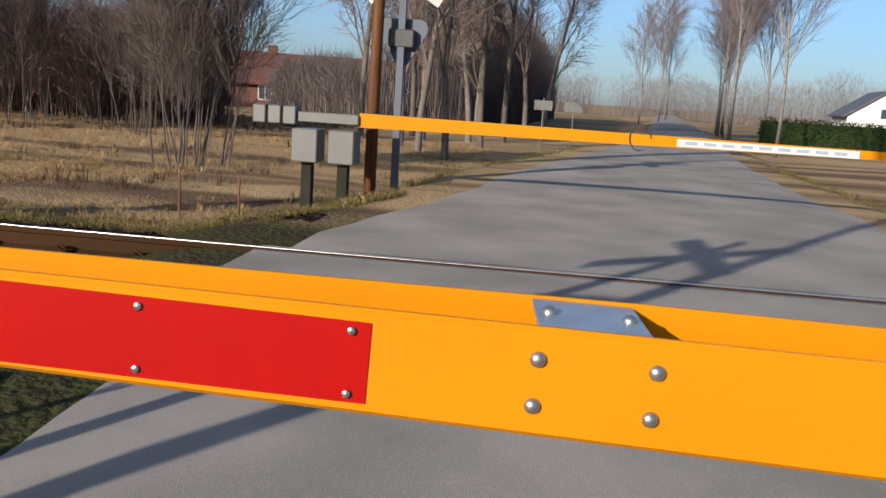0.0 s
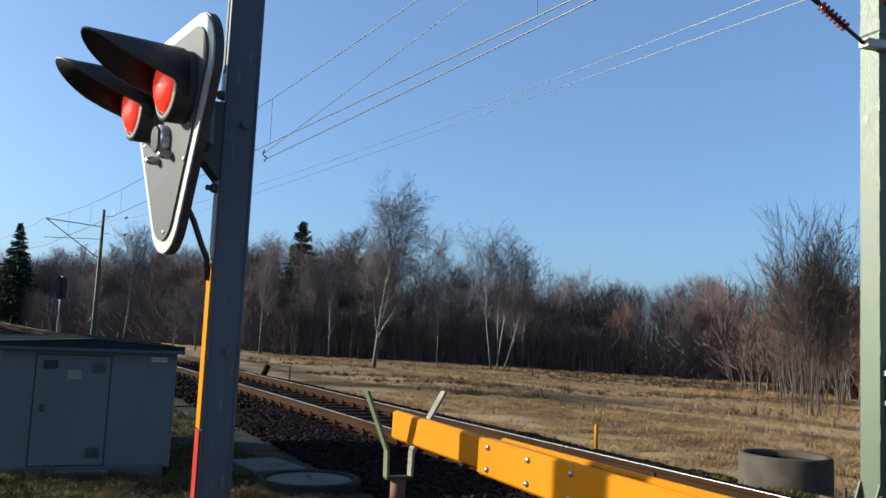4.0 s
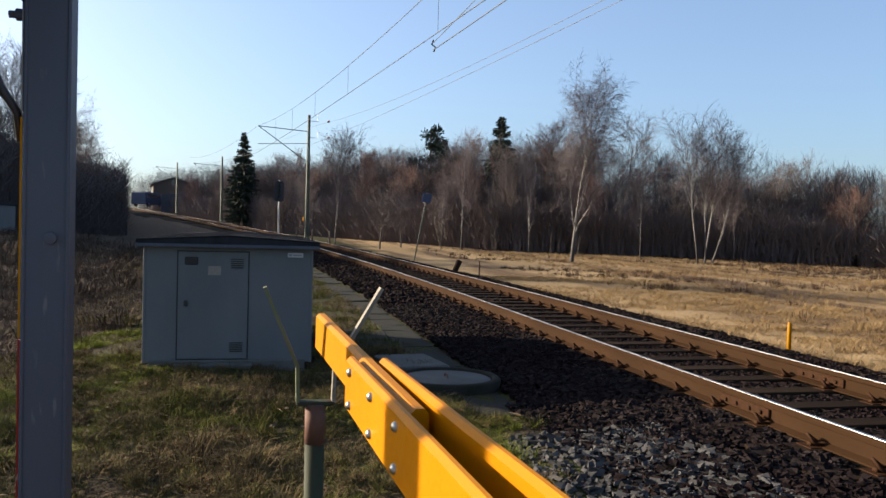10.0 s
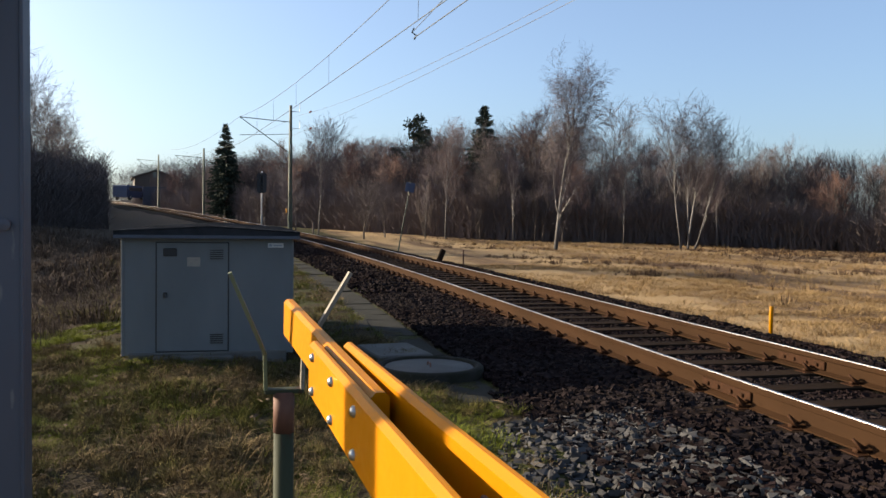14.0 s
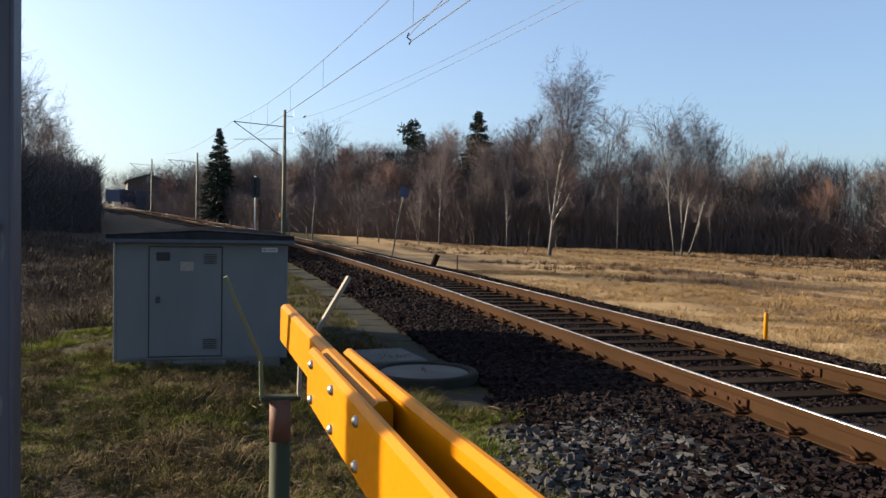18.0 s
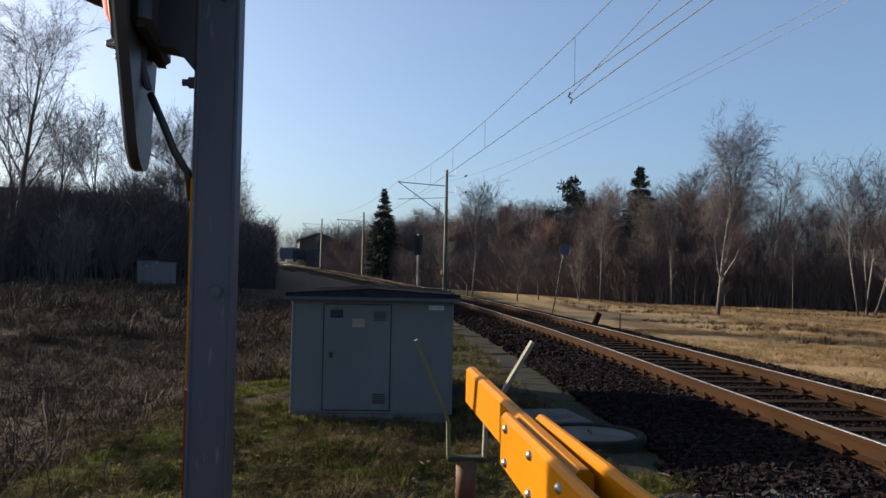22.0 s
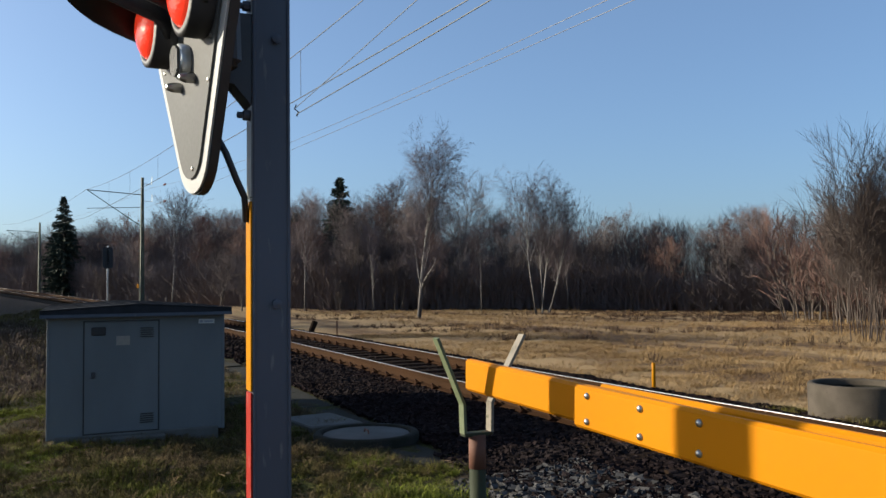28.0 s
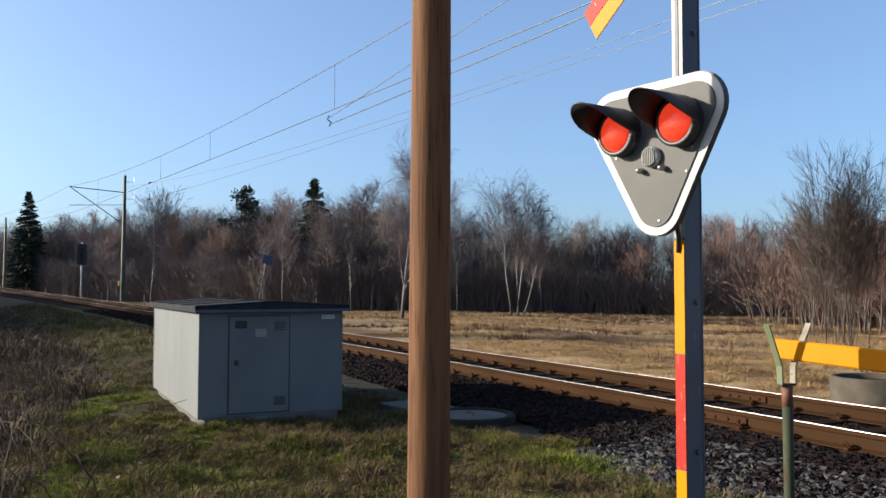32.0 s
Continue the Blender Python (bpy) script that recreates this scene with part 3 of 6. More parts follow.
build_hut(pose(-10.5, -5.635, -0.2), "grey sheet-metal relay hut with a dark felt roof beside the track")


# ---- near barrier ----
TIP = Vector((-3.845, -4.395, 0.99))
BOOM_DIR = Vector((2.95, 0.23, -0.122)).normalized()
_side = Vector((0, 0, 1)).cross(BOOM_DIR).normalized()
BOOM = Matrix(((BOOM_DIR.x, _side.x, 0, TIP.x), (BOOM_DIR.y, _side.y, 0, TIP.y), (BOOM_DIR.z, _side.z, 1, TIP.z), (0, 0, 0, 1)))
up = BOOM_DIR.cross(_side)
BOOM.col[2] = (up.x, up.y, up.z, 0)


def bolt_geo(r=0.011, h=0.009):
    return Geo().lathe([(r, 0.0), (r, 0.002), (r * 0.86, h * 0.6), (r * 0.5, h * 0.95), (0.0005, h)], 12, pose(0, 0, 0, 90, 0, 0))


bolt_mesh = clean(bolt_geo().mesh("bolt", M["bolt"], True))
tip_bolt = clean(bolt_geo(0.0078, 0.007).mesh("bolt", M["bolt"], True))
small_bolt = clean(bolt_geo(0.0055, 0.004).mesh("rivet", M["bolt"], True))


def board(s0, s1, y0, y1, h0, h1, lip, t=0.02):
    """A long board, tapering in height, with rounded rolled edges; lip: which way its edges turn."""
    g = Geo()
    n = 12
    sect = []
    for k in range(n + 1):
        u = k / n
        s = s0 + (s1 - s0) * u
        y, h = y0(s) if callable(y0) else y0 + (y1 - y0) * u, (h0 + (h1 - h0) * u) / 2
        c = 0.007
        ring = [(-t / 2, -h + c), (-t / 2 + c, -h), (t / 2 - c, -h), (t / 2, -h + c), (t / 2, h - c), (t / 2 - c, h), (-t / 2 + c, h), (-t / 2, h - c)]
        sect += [(s, y + a, b) for a, b in ring]
    f = [(k * 8 + i, k * 8 + (i + 1) % 8, k * 8 + 8 + (i + 1) % 8, k * 8 + 8 + i) for k in range(n) for i in range(8)]
    f += [tuple(range(8)), tuple(range(n * 8, n * 8 + 8))]
    return g.add(sect, f)


def build_boom():
    boom = thing("barrier_boom", BOOM, "closed yellow-orange barrier boom of bolted boards resting in a fork", "barrier")
    front, back = (lambda s: -0.028 - 0.004 * (s - 0.53)), (lambda s: 0.026 + 0.012 * (s - 0.53) + 0.011 * min(s - 0.53, 2.8) ** 2)
    tip = part("tip_board", board(0.0, 0.88, 0, 0, 0.088, 0.088, 0, 0.026), M["yellow"], boom)
    h = lambda s: 0.094 + (s - 0.53) * 0.02
    fb = part("front_board", board(0.53, 6.0, front(0.53), front(6.0), h(0.53), h(6.0), 1), M["yellow"], boom)
    part("back_board", board(0.55, 6.0, back, back, h(0.55), h(6.0), -1), M["yellow"], boom)
    for s in (0.575, 0.745, 0.905):
        for z in (0.028, -0.028):
            part("bolt", tip_bolt, None, fb, m=pose(s, front(s) - 0.0095, z))
    for s in (1.91, 2.04):
        for z in (0.028, -0.028):
            part("bolt", bolt_mesh, None, fb, m=pose(s, front(s) - 0.0095, z))
    for s in (3.118, 3.268):
        for z in (0.032, -0.03):
            part("bolt", bolt_mesh, None, fb, m=pose(s, front(s) - 0.0095, z))
    for a, b in ((2.305, 2.905), (4.1, 4.7)):
        red = part("reflector", Geo().box(a, b, front(a) - 0.014, front(a) - 0.009, -0.054, 0.054), M["red_plate"], fb, "bright red reflecting plate")
        for s in (a + 0.025, (a + b) / 2 - 0.0, b - 0.025):
            for z in (0.042, -0.042):
                part("rivet", small_bolt, None, red, m=pose(s, front(s) - 0.0138, z))
    for s in (3.19, 2.1):
        y0, y1 = front(s), back(s)
        strap = part("spacer", Geo().box(s - 0.075, s + 0.075, y0 - 0.004, y1 + 0.004, h(s) / 2 - 0.009, h(s) / 2 - 0.004, c=0.002), M["steel"], boom, "galvanised steel spacer strip")
        for ds in (-0.055, 0.055):
            part("bolt", bolt_mesh, None, strap, m=pose(s + ds, (y0 + y1) / 2, h(s) / 2 - 0.004, -90, 0, 0))
    lamp_wire = Geo().tube([(s, (front(s) + back(s)) / 2 + 0.3 * (back(s) - front(s)) * math.sin(s * 0.9), 0.02) for s in np.arange(1.2, 6.0, 0.3)], 0.004, 5)
    part("cable", lamp_wire, M["pole_grey"], boom, "thin grey cable between the boards")


build_boom()


def build_fork():
    z0 = land(-3.76, -4.41) - 0.1
    fork = thing("boom_rest", pose(-3.775, -4.41, 0), "green pipe post with a flat-steel fork holding the boom tip", "boom rest")
    part("post", Geo().tube([(0, 0, z0), (0.004, 0, 0.3), (0.002, 0, 0.8)], 0.0225, 14), M["green_pipe"], fork, "flaking green paint", True)
    part("top_sleeve", Geo().tube([(0.002, 0, 0.745), (0.002, 0, 0.835)], 0.0234, 14), M["rust_pipe"], fork, "rust-brown top of the pipe", True)
    part("base_plate", Geo().box(-0.016, 0.016, -0.043, 0.043, 0.832, 0.842, c=0.002), M["green_pipe"], fork)
    for side, top in ((-1, -0.118), (1, 0.146)):
        pts = [(side * 0.04, 0.84), (side * 0.042, 0.92), (top, 1.1)]
        g = Geo()
        for (ya, za), (yb, zb) in zip(pts, pts[1:]):
            n = Vector((0, zb - za, ya - yb)).normalized() * 0.004
            p = [(x, y + s * n.y, z + s * n.z) for y, z in ((ya, za), (yb, zb)) for x in (-0.015, 0.015) for s in (-1, 1)]
            g.add(p, [(0, 1, 3, 2), (4, 6, 7, 5), (0, 2, 6, 4), (1, 5, 7, 3), (0, 4, 5, 1), (2, 3, 7, 6)])
        part("arm", g, M["fork_green" if side < 0 else "bare_arm"], fork, "bent flat-steel arm in green paint" if side < 0 else "bent flat-steel arm worn to bare metal")


build_fork()


# ---- warning signal on its post ----
def rounded_triangle(w, h, r_top, r_bot, inset=0.0, n=10):
    """Outline of a triangle on its tip, (across, up), tip at up 0."""
    corners = [((w / 2 - r_top), h - r_top, r_top), (-(w / 2 - r_top), h - r_top, r_top), (0.0, r_bot, r_bot)]
    pts = []
    for i, (cx, cz, r) in enumerate(corners):
        px, pz, pr = corners[i - 1]
        qx, qz, qr = corners[(i + 1) % 3]

        def out_angle(ax, az, ar, bx, bz, br):
            d = math.hypot(bx - ax, bz - az)
            return math.atan2(bz - az, bx - ax) - math.pi / 2 + math.asin((br - ar) / d) * -1
        a0 = out_angle(px, pz, pr, cx, cz, r)
        a1 = out_angle(cx, cz, r, qx, qz, qr)
        while a1 < a0:
            a1 += 2 * math.pi
        for k in range(n + 1):
            a = a0 + (a1 - a0) * k / n
            pts.append((cx + (r - inset) * math.cos(a), cz + (r - inset) * math.sin(a)))
    return pts


def build_signal():
    sig = thing("crossing_signal", pose(-3.764, -4.976, 0), "grey steel post with a triangular crossing signal and red lamps", "crossing signal")
    g0 = land(-3.78, -4.97) - 0.15
    a, b, t = 0.031, 0.046, 0.008
    post = Geo().box(-a, a, -b, -b + t, g0, 3.15, c=0.002).box(-a, a, b - t, b, g0, 3.15, c=0.002).box(a - t - 0.004, a - 0.004, -b + t, b - t, g0, 3.15).box(-a + 0.004, -a + 0.004 + t, -b + t, b - t, g0, 3.15)
    part("post", post, M["pole_grey"], sig, "dark weathered zinc profile")
    part("front_flange", Geo().box(-a + 0.001, a - 0.001, -b - 0.003, -b - 0.0005, 1.46, 3.14), M["zinc_light"], sig, "pale zinc front face")
    part("groove", Geo().box(-0.009, 0.009, -b - 0.006, -b - 0.002, 2.0, 3.15), M["black"], sig)
    bands = [("yellow_tape", 0.99, 1.45), ("red_tape", 0.53, 0.99), ("yellow_tape", 0.07, 0.53), ("red_tape", -0.3, 0.07)]
    for key, z0, z1 in bands:
        part("band", Geo().box(-a + 0.002, a - 0.004, -b - 0.005, -b - 0.001, z0 + 0.002, z1 - 0.002), M[key], sig, "yellow band" if key[0] == "y" else "scuffed red band")
    for z in (0.6, 1.2, 1.85, 2.3):
        part("bolt", Geo().lathe([(0.012, 0), (0.012, 0.008), (0.001, 0.01)], 10, pose(a, 0.012, z, 0, 90, 0)), M["pole_grey"], sig)
    # the head, turned a little towards the road
    head = part("head", Geo().prism([(-0.047, 1.68), (-0.09, 1.73), (-0.175, 1.745), (-0.175, 1.905), (-0.047, 1.905)], -0.05, 0.03, "x"), M["black"], sig, "black bracket between post and plate")
    for z in (1.66, 1.93):
        part("bracket_bolt", Geo().lathe([(0.013, 0), (0.013, 0.018), (0.008, 0.02), (0.008, 0.032), (0.001, 0.034)], 8, pose(0.01, -0.047, z, 90, 0, 0)), M["pole_grey"], sig)
    for k in (-1, 0, 1):
        part("conduit", Geo().tube([(0.02 + 0.012 * k, -0.15, 1.79), (0.03 + 0.012 * k, -0.165, 1.7), (0.02 + 0.012 * k, -0.15, 1.64)], 0.006, 6), M["black"], sig)
    H = pose(0.015, -0.176, 1.46, 2.0, 0, 9)
    w, h = 0.67, 0.615
    plate = part("plate", Geo().prism([(x, z) for x, z in rounded_triangle(w, h, 0.125, 0.13)], 0.0, 0.02, "y"), M["black"], sig, "dark backing", m=H)
    part("rim", Geo().prism(rounded_triangle(w, h, 0.125, 0.13, 0.004), -0.006, -0.001, "y"), M["white"], plate, "white rim")
    part("face", Geo().prism(rounded_triangle(w, h, 0.125, 0.13, 0.038), -0.012, -0.007, "y"), M["face_grey"], plate, "flat grey face")
    part("housing", Geo().box(-0.19, 0.19, 0.021, 0.06, 0.27, 0.55, c=0.015), M["black"], plate, "black lamp housing")
    for x in (-0.15, 0.15):
        lamp = part("lamp", Geo().lathe([(0.096, 0.0), (0.096, 0.05), (0.081, 0.055), (0.078, 0.045)], 28, pose(x, -0.012, 0.43, 90, 0, 0)), M["black"], plate, "black lamp ring", True)
        prof = [(0.078 * math.cos(k * math.pi / 12), 0.042 + 0.036 * math.sin(k * math.pi / 12)) for k in range(7)]
        part("lens", Geo().lathe(prof, 28, pose(x, -0.012, 0.43, 90, 0, 0)), M["lens"], lamp, "red glass lens", True)
        hood = Geo()
        n, L = 22, 0.262
        p = []
        for k in range(n + 1):
            ang = math.radians(-28 + 236 * k / n)
            reach = L * (0.26 + 0.74 * max(0.0, math.sin(ang)) ** 0.55) if math.sin(ang) > 0 else L * 0.26 * max(0.15, 1 + math.sin(ang) * 1.2)
            for r in (0.1, 0.094):
                for d in (0.02, reach):
                    p.append((x + r * math.cos(ang), -0.012 - d, 0.43 + r * math.sin(ang) + 0.02 * d))
        f = []
        for k in range(n):
            o, q = k * 4, k * 4 + 4
            f += [(o, o + 1, q + 1, q), (o + 2, q + 2, q + 3, o + 3), (o + 1, o + 3, q + 3, q + 1), (o, q, q + 2, o + 2)]
        f += [(0, 2, 3, 1), (n * 4, n * 4 + 1, n * 4 + 3, n * 4 + 2)]
        part("hood", hood.add(p, f), M["black"], lamp, "long black visor", True)
    white = part("white_lamp", Geo().lathe([(0.042, 0.0), (0.042, 0.02), (0.034, 0.024), (0.001, 0.026)], 20, pose(0.0, -0.012, 0.315, 90, 0, 0)), M["steel"], plate, "small ribbed clear lamp", True)
    for k in range(-3, 4):
        q = math.sqrt(max(0.036 ** 2 - (k * 0.009) ** 2, 0))
        part("rib", Geo().box(k * 0.009 - 0.002, k * 0.009 + 0.002, -0.043, -0.036, 0.315 - q, 0.315 + q), M["plate_grey"], white)
    for x in (-0.055, 0.055):
        part("stud", Geo().lathe([(0.012, 0), (0.012, 0.02), (0.007, 0.035), (0.001, 0.037)], 10, pose(x, -0.012, 0.265, 90, 0, 0)), M["bolt"], plate)
    for x, z in ((0.19, 0.33), (0.16, 0.24), (-0.19, 0.33), (0.02, 0.06)):
        part("screw", Geo().lathe([(0.005, 0), (0.005, 0.003), (0.0005, 0.004)], 8, pose(x, -0.012, z, 90, 0, 0)), M["bolt"], plate)
    part("cable", Geo().tube([(0.02, -0.145, 1.63), (0.035, -0.11, 1.56), (0.03, -0.085, 1.5), (0.01, -0.062, 1.46), (0.0, -0.056, 1.4)], 0.0085, 8), M["black"], sig, "black cable from the head to the post", True)
    # crossed boards above
    C = pose(0, -0.07, 2.79)
    cross = part("crossbuck", Geo().box(-0.05, 0.05, -0.012, 0.0, -0.05, 0.05), M["white"], sig, "red and yellow crossed boards", m=C)
    for s in (-1, 1):
        R = pose(0, -0.014 if s > 0 else -0.022, 0, 0, s * 32, 0)
        part("board_red", Geo().box(-0.61, 0.61, -0.006, 0.0, 0.0, 0.088, c=0.002), M["red_tape"], cross, "faded red stripe", m=R)
        part("board_yellow", Geo().box(-0.61, 0.61, -0.006, 0.0, -0.088, 0.0, c=0.002), M["yellow_tape"], cross, "yellow stripe", m=R)


build_signal()


# ---- timber pole ----
tp = thing("telegraph_pole", pose(-3.985, -6.045, 0), "round brown weathered pine pole with a knot", "pole")
g = Geo()
n, zs = 20, [-0.6] + list(np.arange(0, 7.6, 0.4))
ring = []
for z in zs:
    r = 0.081 - 0.0035 * z
    ring += [(r * (1 + 0.02 * noise.noise(Vector((math.cos(2 * math.pi * k / n) * 2, math.sin(2 * math.pi * k / n) * 2, z * 0.4)))) * math.cos(2 * math.pi * k / n) + 0.012 * z, r * math.sin(2 * math.pi * k / n) - 0.002 * z, z) for k in range(n)]
g.add(ring, [(i * n + k, i * n + (k + 1) % n, i * n + n + (k + 1) % n, i * n + n + k) for i in range(len(zs) - 1) for k in range(n)] + [tuple(range((len(zs) - 1) * n, len(zs) * n))])
part("shaft", clean(g.mesh("shaft", M["timber"], True)), None, tp, "grey-brown cracked pine")
part("knot", Geo().lathe([(0.02, -0.01), (0.018, 0.004), (0.01, 0.006), (0.001, 0.002)], 12, pose(0.062, -0.05, 2.23, 90, 0, 40)), M["rust_pipe"], tp)


# ---- catenary masts and wires ----
def lattice_mast(m, height, label, wide=0.3, deep=0.46, arm=True, box=False, group="catenary masts", paint=None):
    """Two channels joined by battens; the arm reaches over the track towards -y."""
    mast = thing("catenary_mast", m, label, "mast", group)
    part("footing", Geo().box(-0.36, 0.36, -0.42, 0.42, -0.7, -0.16, c=0.03), M["concrete"], mast, "concrete footing")
    part("base_plate", Geo().box(-0.3, 0.3, -0.36, 0.36, -0.16, -0.12, c=0.005), (paint or M["green"]), mast)
    for s in (-1, 1):
        for q in (-1, 1):
            part("anchor_bolt", Geo().tube([(s * 0.25, q * 0.31, -0.17), (s * 0.25, q * 0.31, 0.03)], 0.016, 8), M["rust_pipe"], mast)
    taper = 0.55
    for s in (-1, 1):
        p = []
        for z, k in ((-0.12, 1.0), (height, taper)):
            y, w = s * deep / 2 * k, wide / 2
            i = -s * deep * 0.36 * k
            p += [(-w, y, z), (w, y, z), (w, y + i, z), (w - 0.012, y + i, z), (w - 0.012, y - s * 0.012, z), (-w + 0.012, y - s * 0.012, z), (-w + 0.012, y + i, z), (-w, y + i, z)]
        f = [(k, (k + 1) % 8, 8 + (k + 1) % 8, 8 + k) for k in range(8)] + [tuple(range(8)), tuple(range(8, 16))]
        part("channel", Geo().add(p, f), (paint or M["green"]), mast, "pale green channel")
        for x in (-wide / 2, wide / 2):
            part("gusset", Geo().prism([(s * deep / 2 - 0.01, 0.12), (s * deep / 2 + s * 0.11, -0.12), (s * deep / 2 - 0.01, -0.12)], x - 0.008, x + 0.008, "x"), (paint or M["green"]), mast)
    z = 0.55
    while z < height - 0.2:
        k = 1 + (taper - 1) * z / height
        for x in (-wide / 2 - 0.004, wide / 2 + 0.004):
            part("batten", Geo().box(x - 0.005, x + 0.005, -deep / 2 * k, deep / 2 * k, z, z + 0.16, c=0.002), (paint or M["green"]), mast)
        z += 0.85
    if box:
        cab = part("switch_box", Geo().box(wide / 2 + 0.03, wide / 2 + 0.19, -0.16, 0.12, 0.78, 1.34, c=0.012), M["white"], mast, "white plastic switch box")
        part("lid", Geo().box(wide / 2 + 0.19, wide / 2 + 0.2, -0.15, 0.11, 0.79, 1.33, c=0.004), M["white"], cab)
        for z in (0.9, 1.2):
            part("bracket", Geo().box(wide / 2 - 0.02, wide / 2 + 0.035, -0.2, 0.0, z, z + 0.05), M["steel"], mast)
        part("conduit", Geo().tube([(wide / 2 + 0.1, -0.1, -0.15), (wide / 2 + 0.1, -0.1, 0.79)], 0.02, 8).tube([(wide / 2 + 0.1, 0.02, -0.15), (wide / 2 + 0.1, 0.02, 0.79)], 0.015, 8), M["black"], mast, "black conduits")
        part("earth_rail", Geo().tube([(-0.4, -0.5, -0.08), (0.5, -0.5, -0.1)], 0.02, 8).tube([(0.3, -0.5, -0.3), (0.3, -0.5, 0.05)], 0.02, 8), M["rust_pipe"], mast)
    return mast


def insulator(a, b, parent):
    a, b = Vector(a), Vector(b)
    d = (b - a).normalized()
    g = Geo()
    g.tube([a, b], 0.022, 8)
    for k in range(7):
        c = a + (b - a) * (0.12 + 0.76 * k / 6)
        g.tube([c - d * 0.012, c, c + d * 0.012], [0.025, 0.055, 0.025], 10)
    return part("insulator", g, M["insulator"], parent, "brown ribbed insulator", True)


def cantilever(mast, zl, reach, end_z, top_z):
    """Hinge beam, insulated strut, stay and steady arm from the mast to the wires."""
    part("hinge_beam", Geo().box(-0.06, 0.06, -0.46, 0.52, -0.045, 0.045, pose(0.12, 0, zl, 5, 0, 0), 0.006), M["white"], mast, "pale hinge beam")
    end = Vector((0, -reach, end_z))
    low = Vector((0.12, -0.46, zl - 0.04))
    p1, p2 = low + (end - low) * 0.1, low + (end - low) * 0.3
    part("strut", Geo().tube([low, p1], 0.02, 8).tube([p2, end], 0.028, 8), M["black"], mast, "dark strut tube")
    insulator(p1, p2, mast)
    far = Vector((0.12, 0.5, zl + 0.05))
    top = Vector((0, -reach, top_z))
    q1, q2 = far + (top - far) * 0.06, far + (top - far) * 0.26
    part("stay", Geo().tube([far, q1], 0.016, 8).tube([q2, top], 0.02, 8), M["black"], mast, "dark stay tube")
    insulator(q1, q2, mast)
    part("steady_arm", Geo().tube([p2, (0, -reach - 0.2, end_z + 0.1), (0, -reach + 0.1, end_z)], 0.014, 8), M["steel"], mast)


def far_cantilever(mast, zs, zl, reach):
    end = Vector((0, -reach, zs))
    part("stay", Geo().tube([(0, -0.1, zs - 0.15), end], 0.03, 6), M["mast_dark"], mast)
    part("strut", Geo().tube([(0, -0.1, zl), end], 0.03, 6), M["mast_dark"], mast)
    part("steady_arm", Geo().tube([(0, -0.1, zl + 1.2), (0, -reach, zl + 1.0)], 0.02, 6), M["mast_dark"], mast)


near_mast = lattice_mast(pose(-7.12, 2.57, -0.1), 9.0, "pale green lattice catenary mast with a white switch box", 0.22, 0.52, box=True)
cantilever(near_mast, 4.68, 2.57, 5.65, 7.1)
for z in (6.0, 5.77):
    part("feeder_arm", Geo().tube([(0, 0.15, z), (0, 0.75, z), (0, 0.75, z + 0.18)], 0.02, 8), M["steel"], near_mast)
MAST2 = (-58.0, -1.4, 0.28)
m2 = lattice_mast(pose(*MAST2, 0, 0, 9), 8.2, "tall lattice catenary mast with a yellow plate on a grassy bank", 0.2, 0.26, paint=M["mast_dark"])
far_cantilever(m2, 7.25, 5.1, 3.3)
for z in (6.7, 7.8):
    part("feeder_arm", Geo().tube([(0, 0.1, z), (0, 0.6, z), (0, 0.6, z + 0.5)], 0.025, 6), M["steel"], m2)
part("plate", Geo().box(0.0, 0.35, -0.3, -0.27, 1.15, 1.4), M["yellow_tape"], m2, "small yellow plate")
m3 = lattice_mast(pose(-98, -8.6, 1.0, 0, 0, 14), 7.5, "far catenary mast by the curve", 0.2, 0.26, paint=M["mast_dark"])
far_cantilever(m3, 6.6, 4.6, 3.1)
m4 = lattice_mast(pose(-130, -16.3, 2.4, 0, 0, 20), 7.4, "far catenary mast by the curve", 0.2, 0.26, paint=M["mast_dark"])
far_cantilever(m4, 6.6, 4.6, 3.1)


def sag(a, b, drop, n=16):
    a, b = Vector(a), Vector(b)
    return [a + (b - a) * (k / n) - Vector((0, 0, drop * 4 * (k / n) * (1 - k / n))) for k in range(n + 1)]


def wire_run(name, label, pts_list, r, material):
    g = Geo()
    for pts in pts_list:
        g.tube(pts, r, 5)
    me = clean(g.mesh(name, material))
    return tagged(new(name, me), label, "wire")


P0, P1, P2, P3 = (52, 0.3, 0), (-7.12, 0.5, 0), (-58, -4.7, 0.5), (-98, -12.0, 1.75)


def lift(p, z):
    return (p[0], p[1], p[2] + z)


cont = sag(lift(P1, 5.52), lift(P2, 5.35), 0.13)
wire_run("contact_wire", "dark copper contact wire above the track", [sag(lift(P0, 5.5), lift(P1, 5.52), 0.05), cont, sag(lift(P2, 5.35), lift(P3, 5.4), 0.05)], 0.011, M["wire"])
cat = [sag(lift(P0, 7.1), lift(P1, 7.1), 0.9), sag(lift(P1, 7.1), lift(P2, 7.1), 0.88), sag(lift(P2, 7.1), lift(P3, 6.5), 0.6)]
wire_run("messenger_wire", "dark messenger wire above the contact wire", cat, 0.01, M["wire"])
for k in (1, 4, 7, 9, 11, 13):
    tagged(new("dropper", Geo().tube([cat[1][k], cont[k]], 0.006, 4).mesh("dropper", M["wire"])), "thin dropper between messenger and contact wire", "wire", "droppers")
wire_run("second_contact_wire", "dark wire ending at a clamp below the contact wire", [sag((-7.12, 0.5, 5.43), (-20.14, -0.83, 5.18), 0.02), sag((52, 0.3, 5.4), (-7.12, 0.5, 5.43), 0.05)], 0.011, M["wire"])
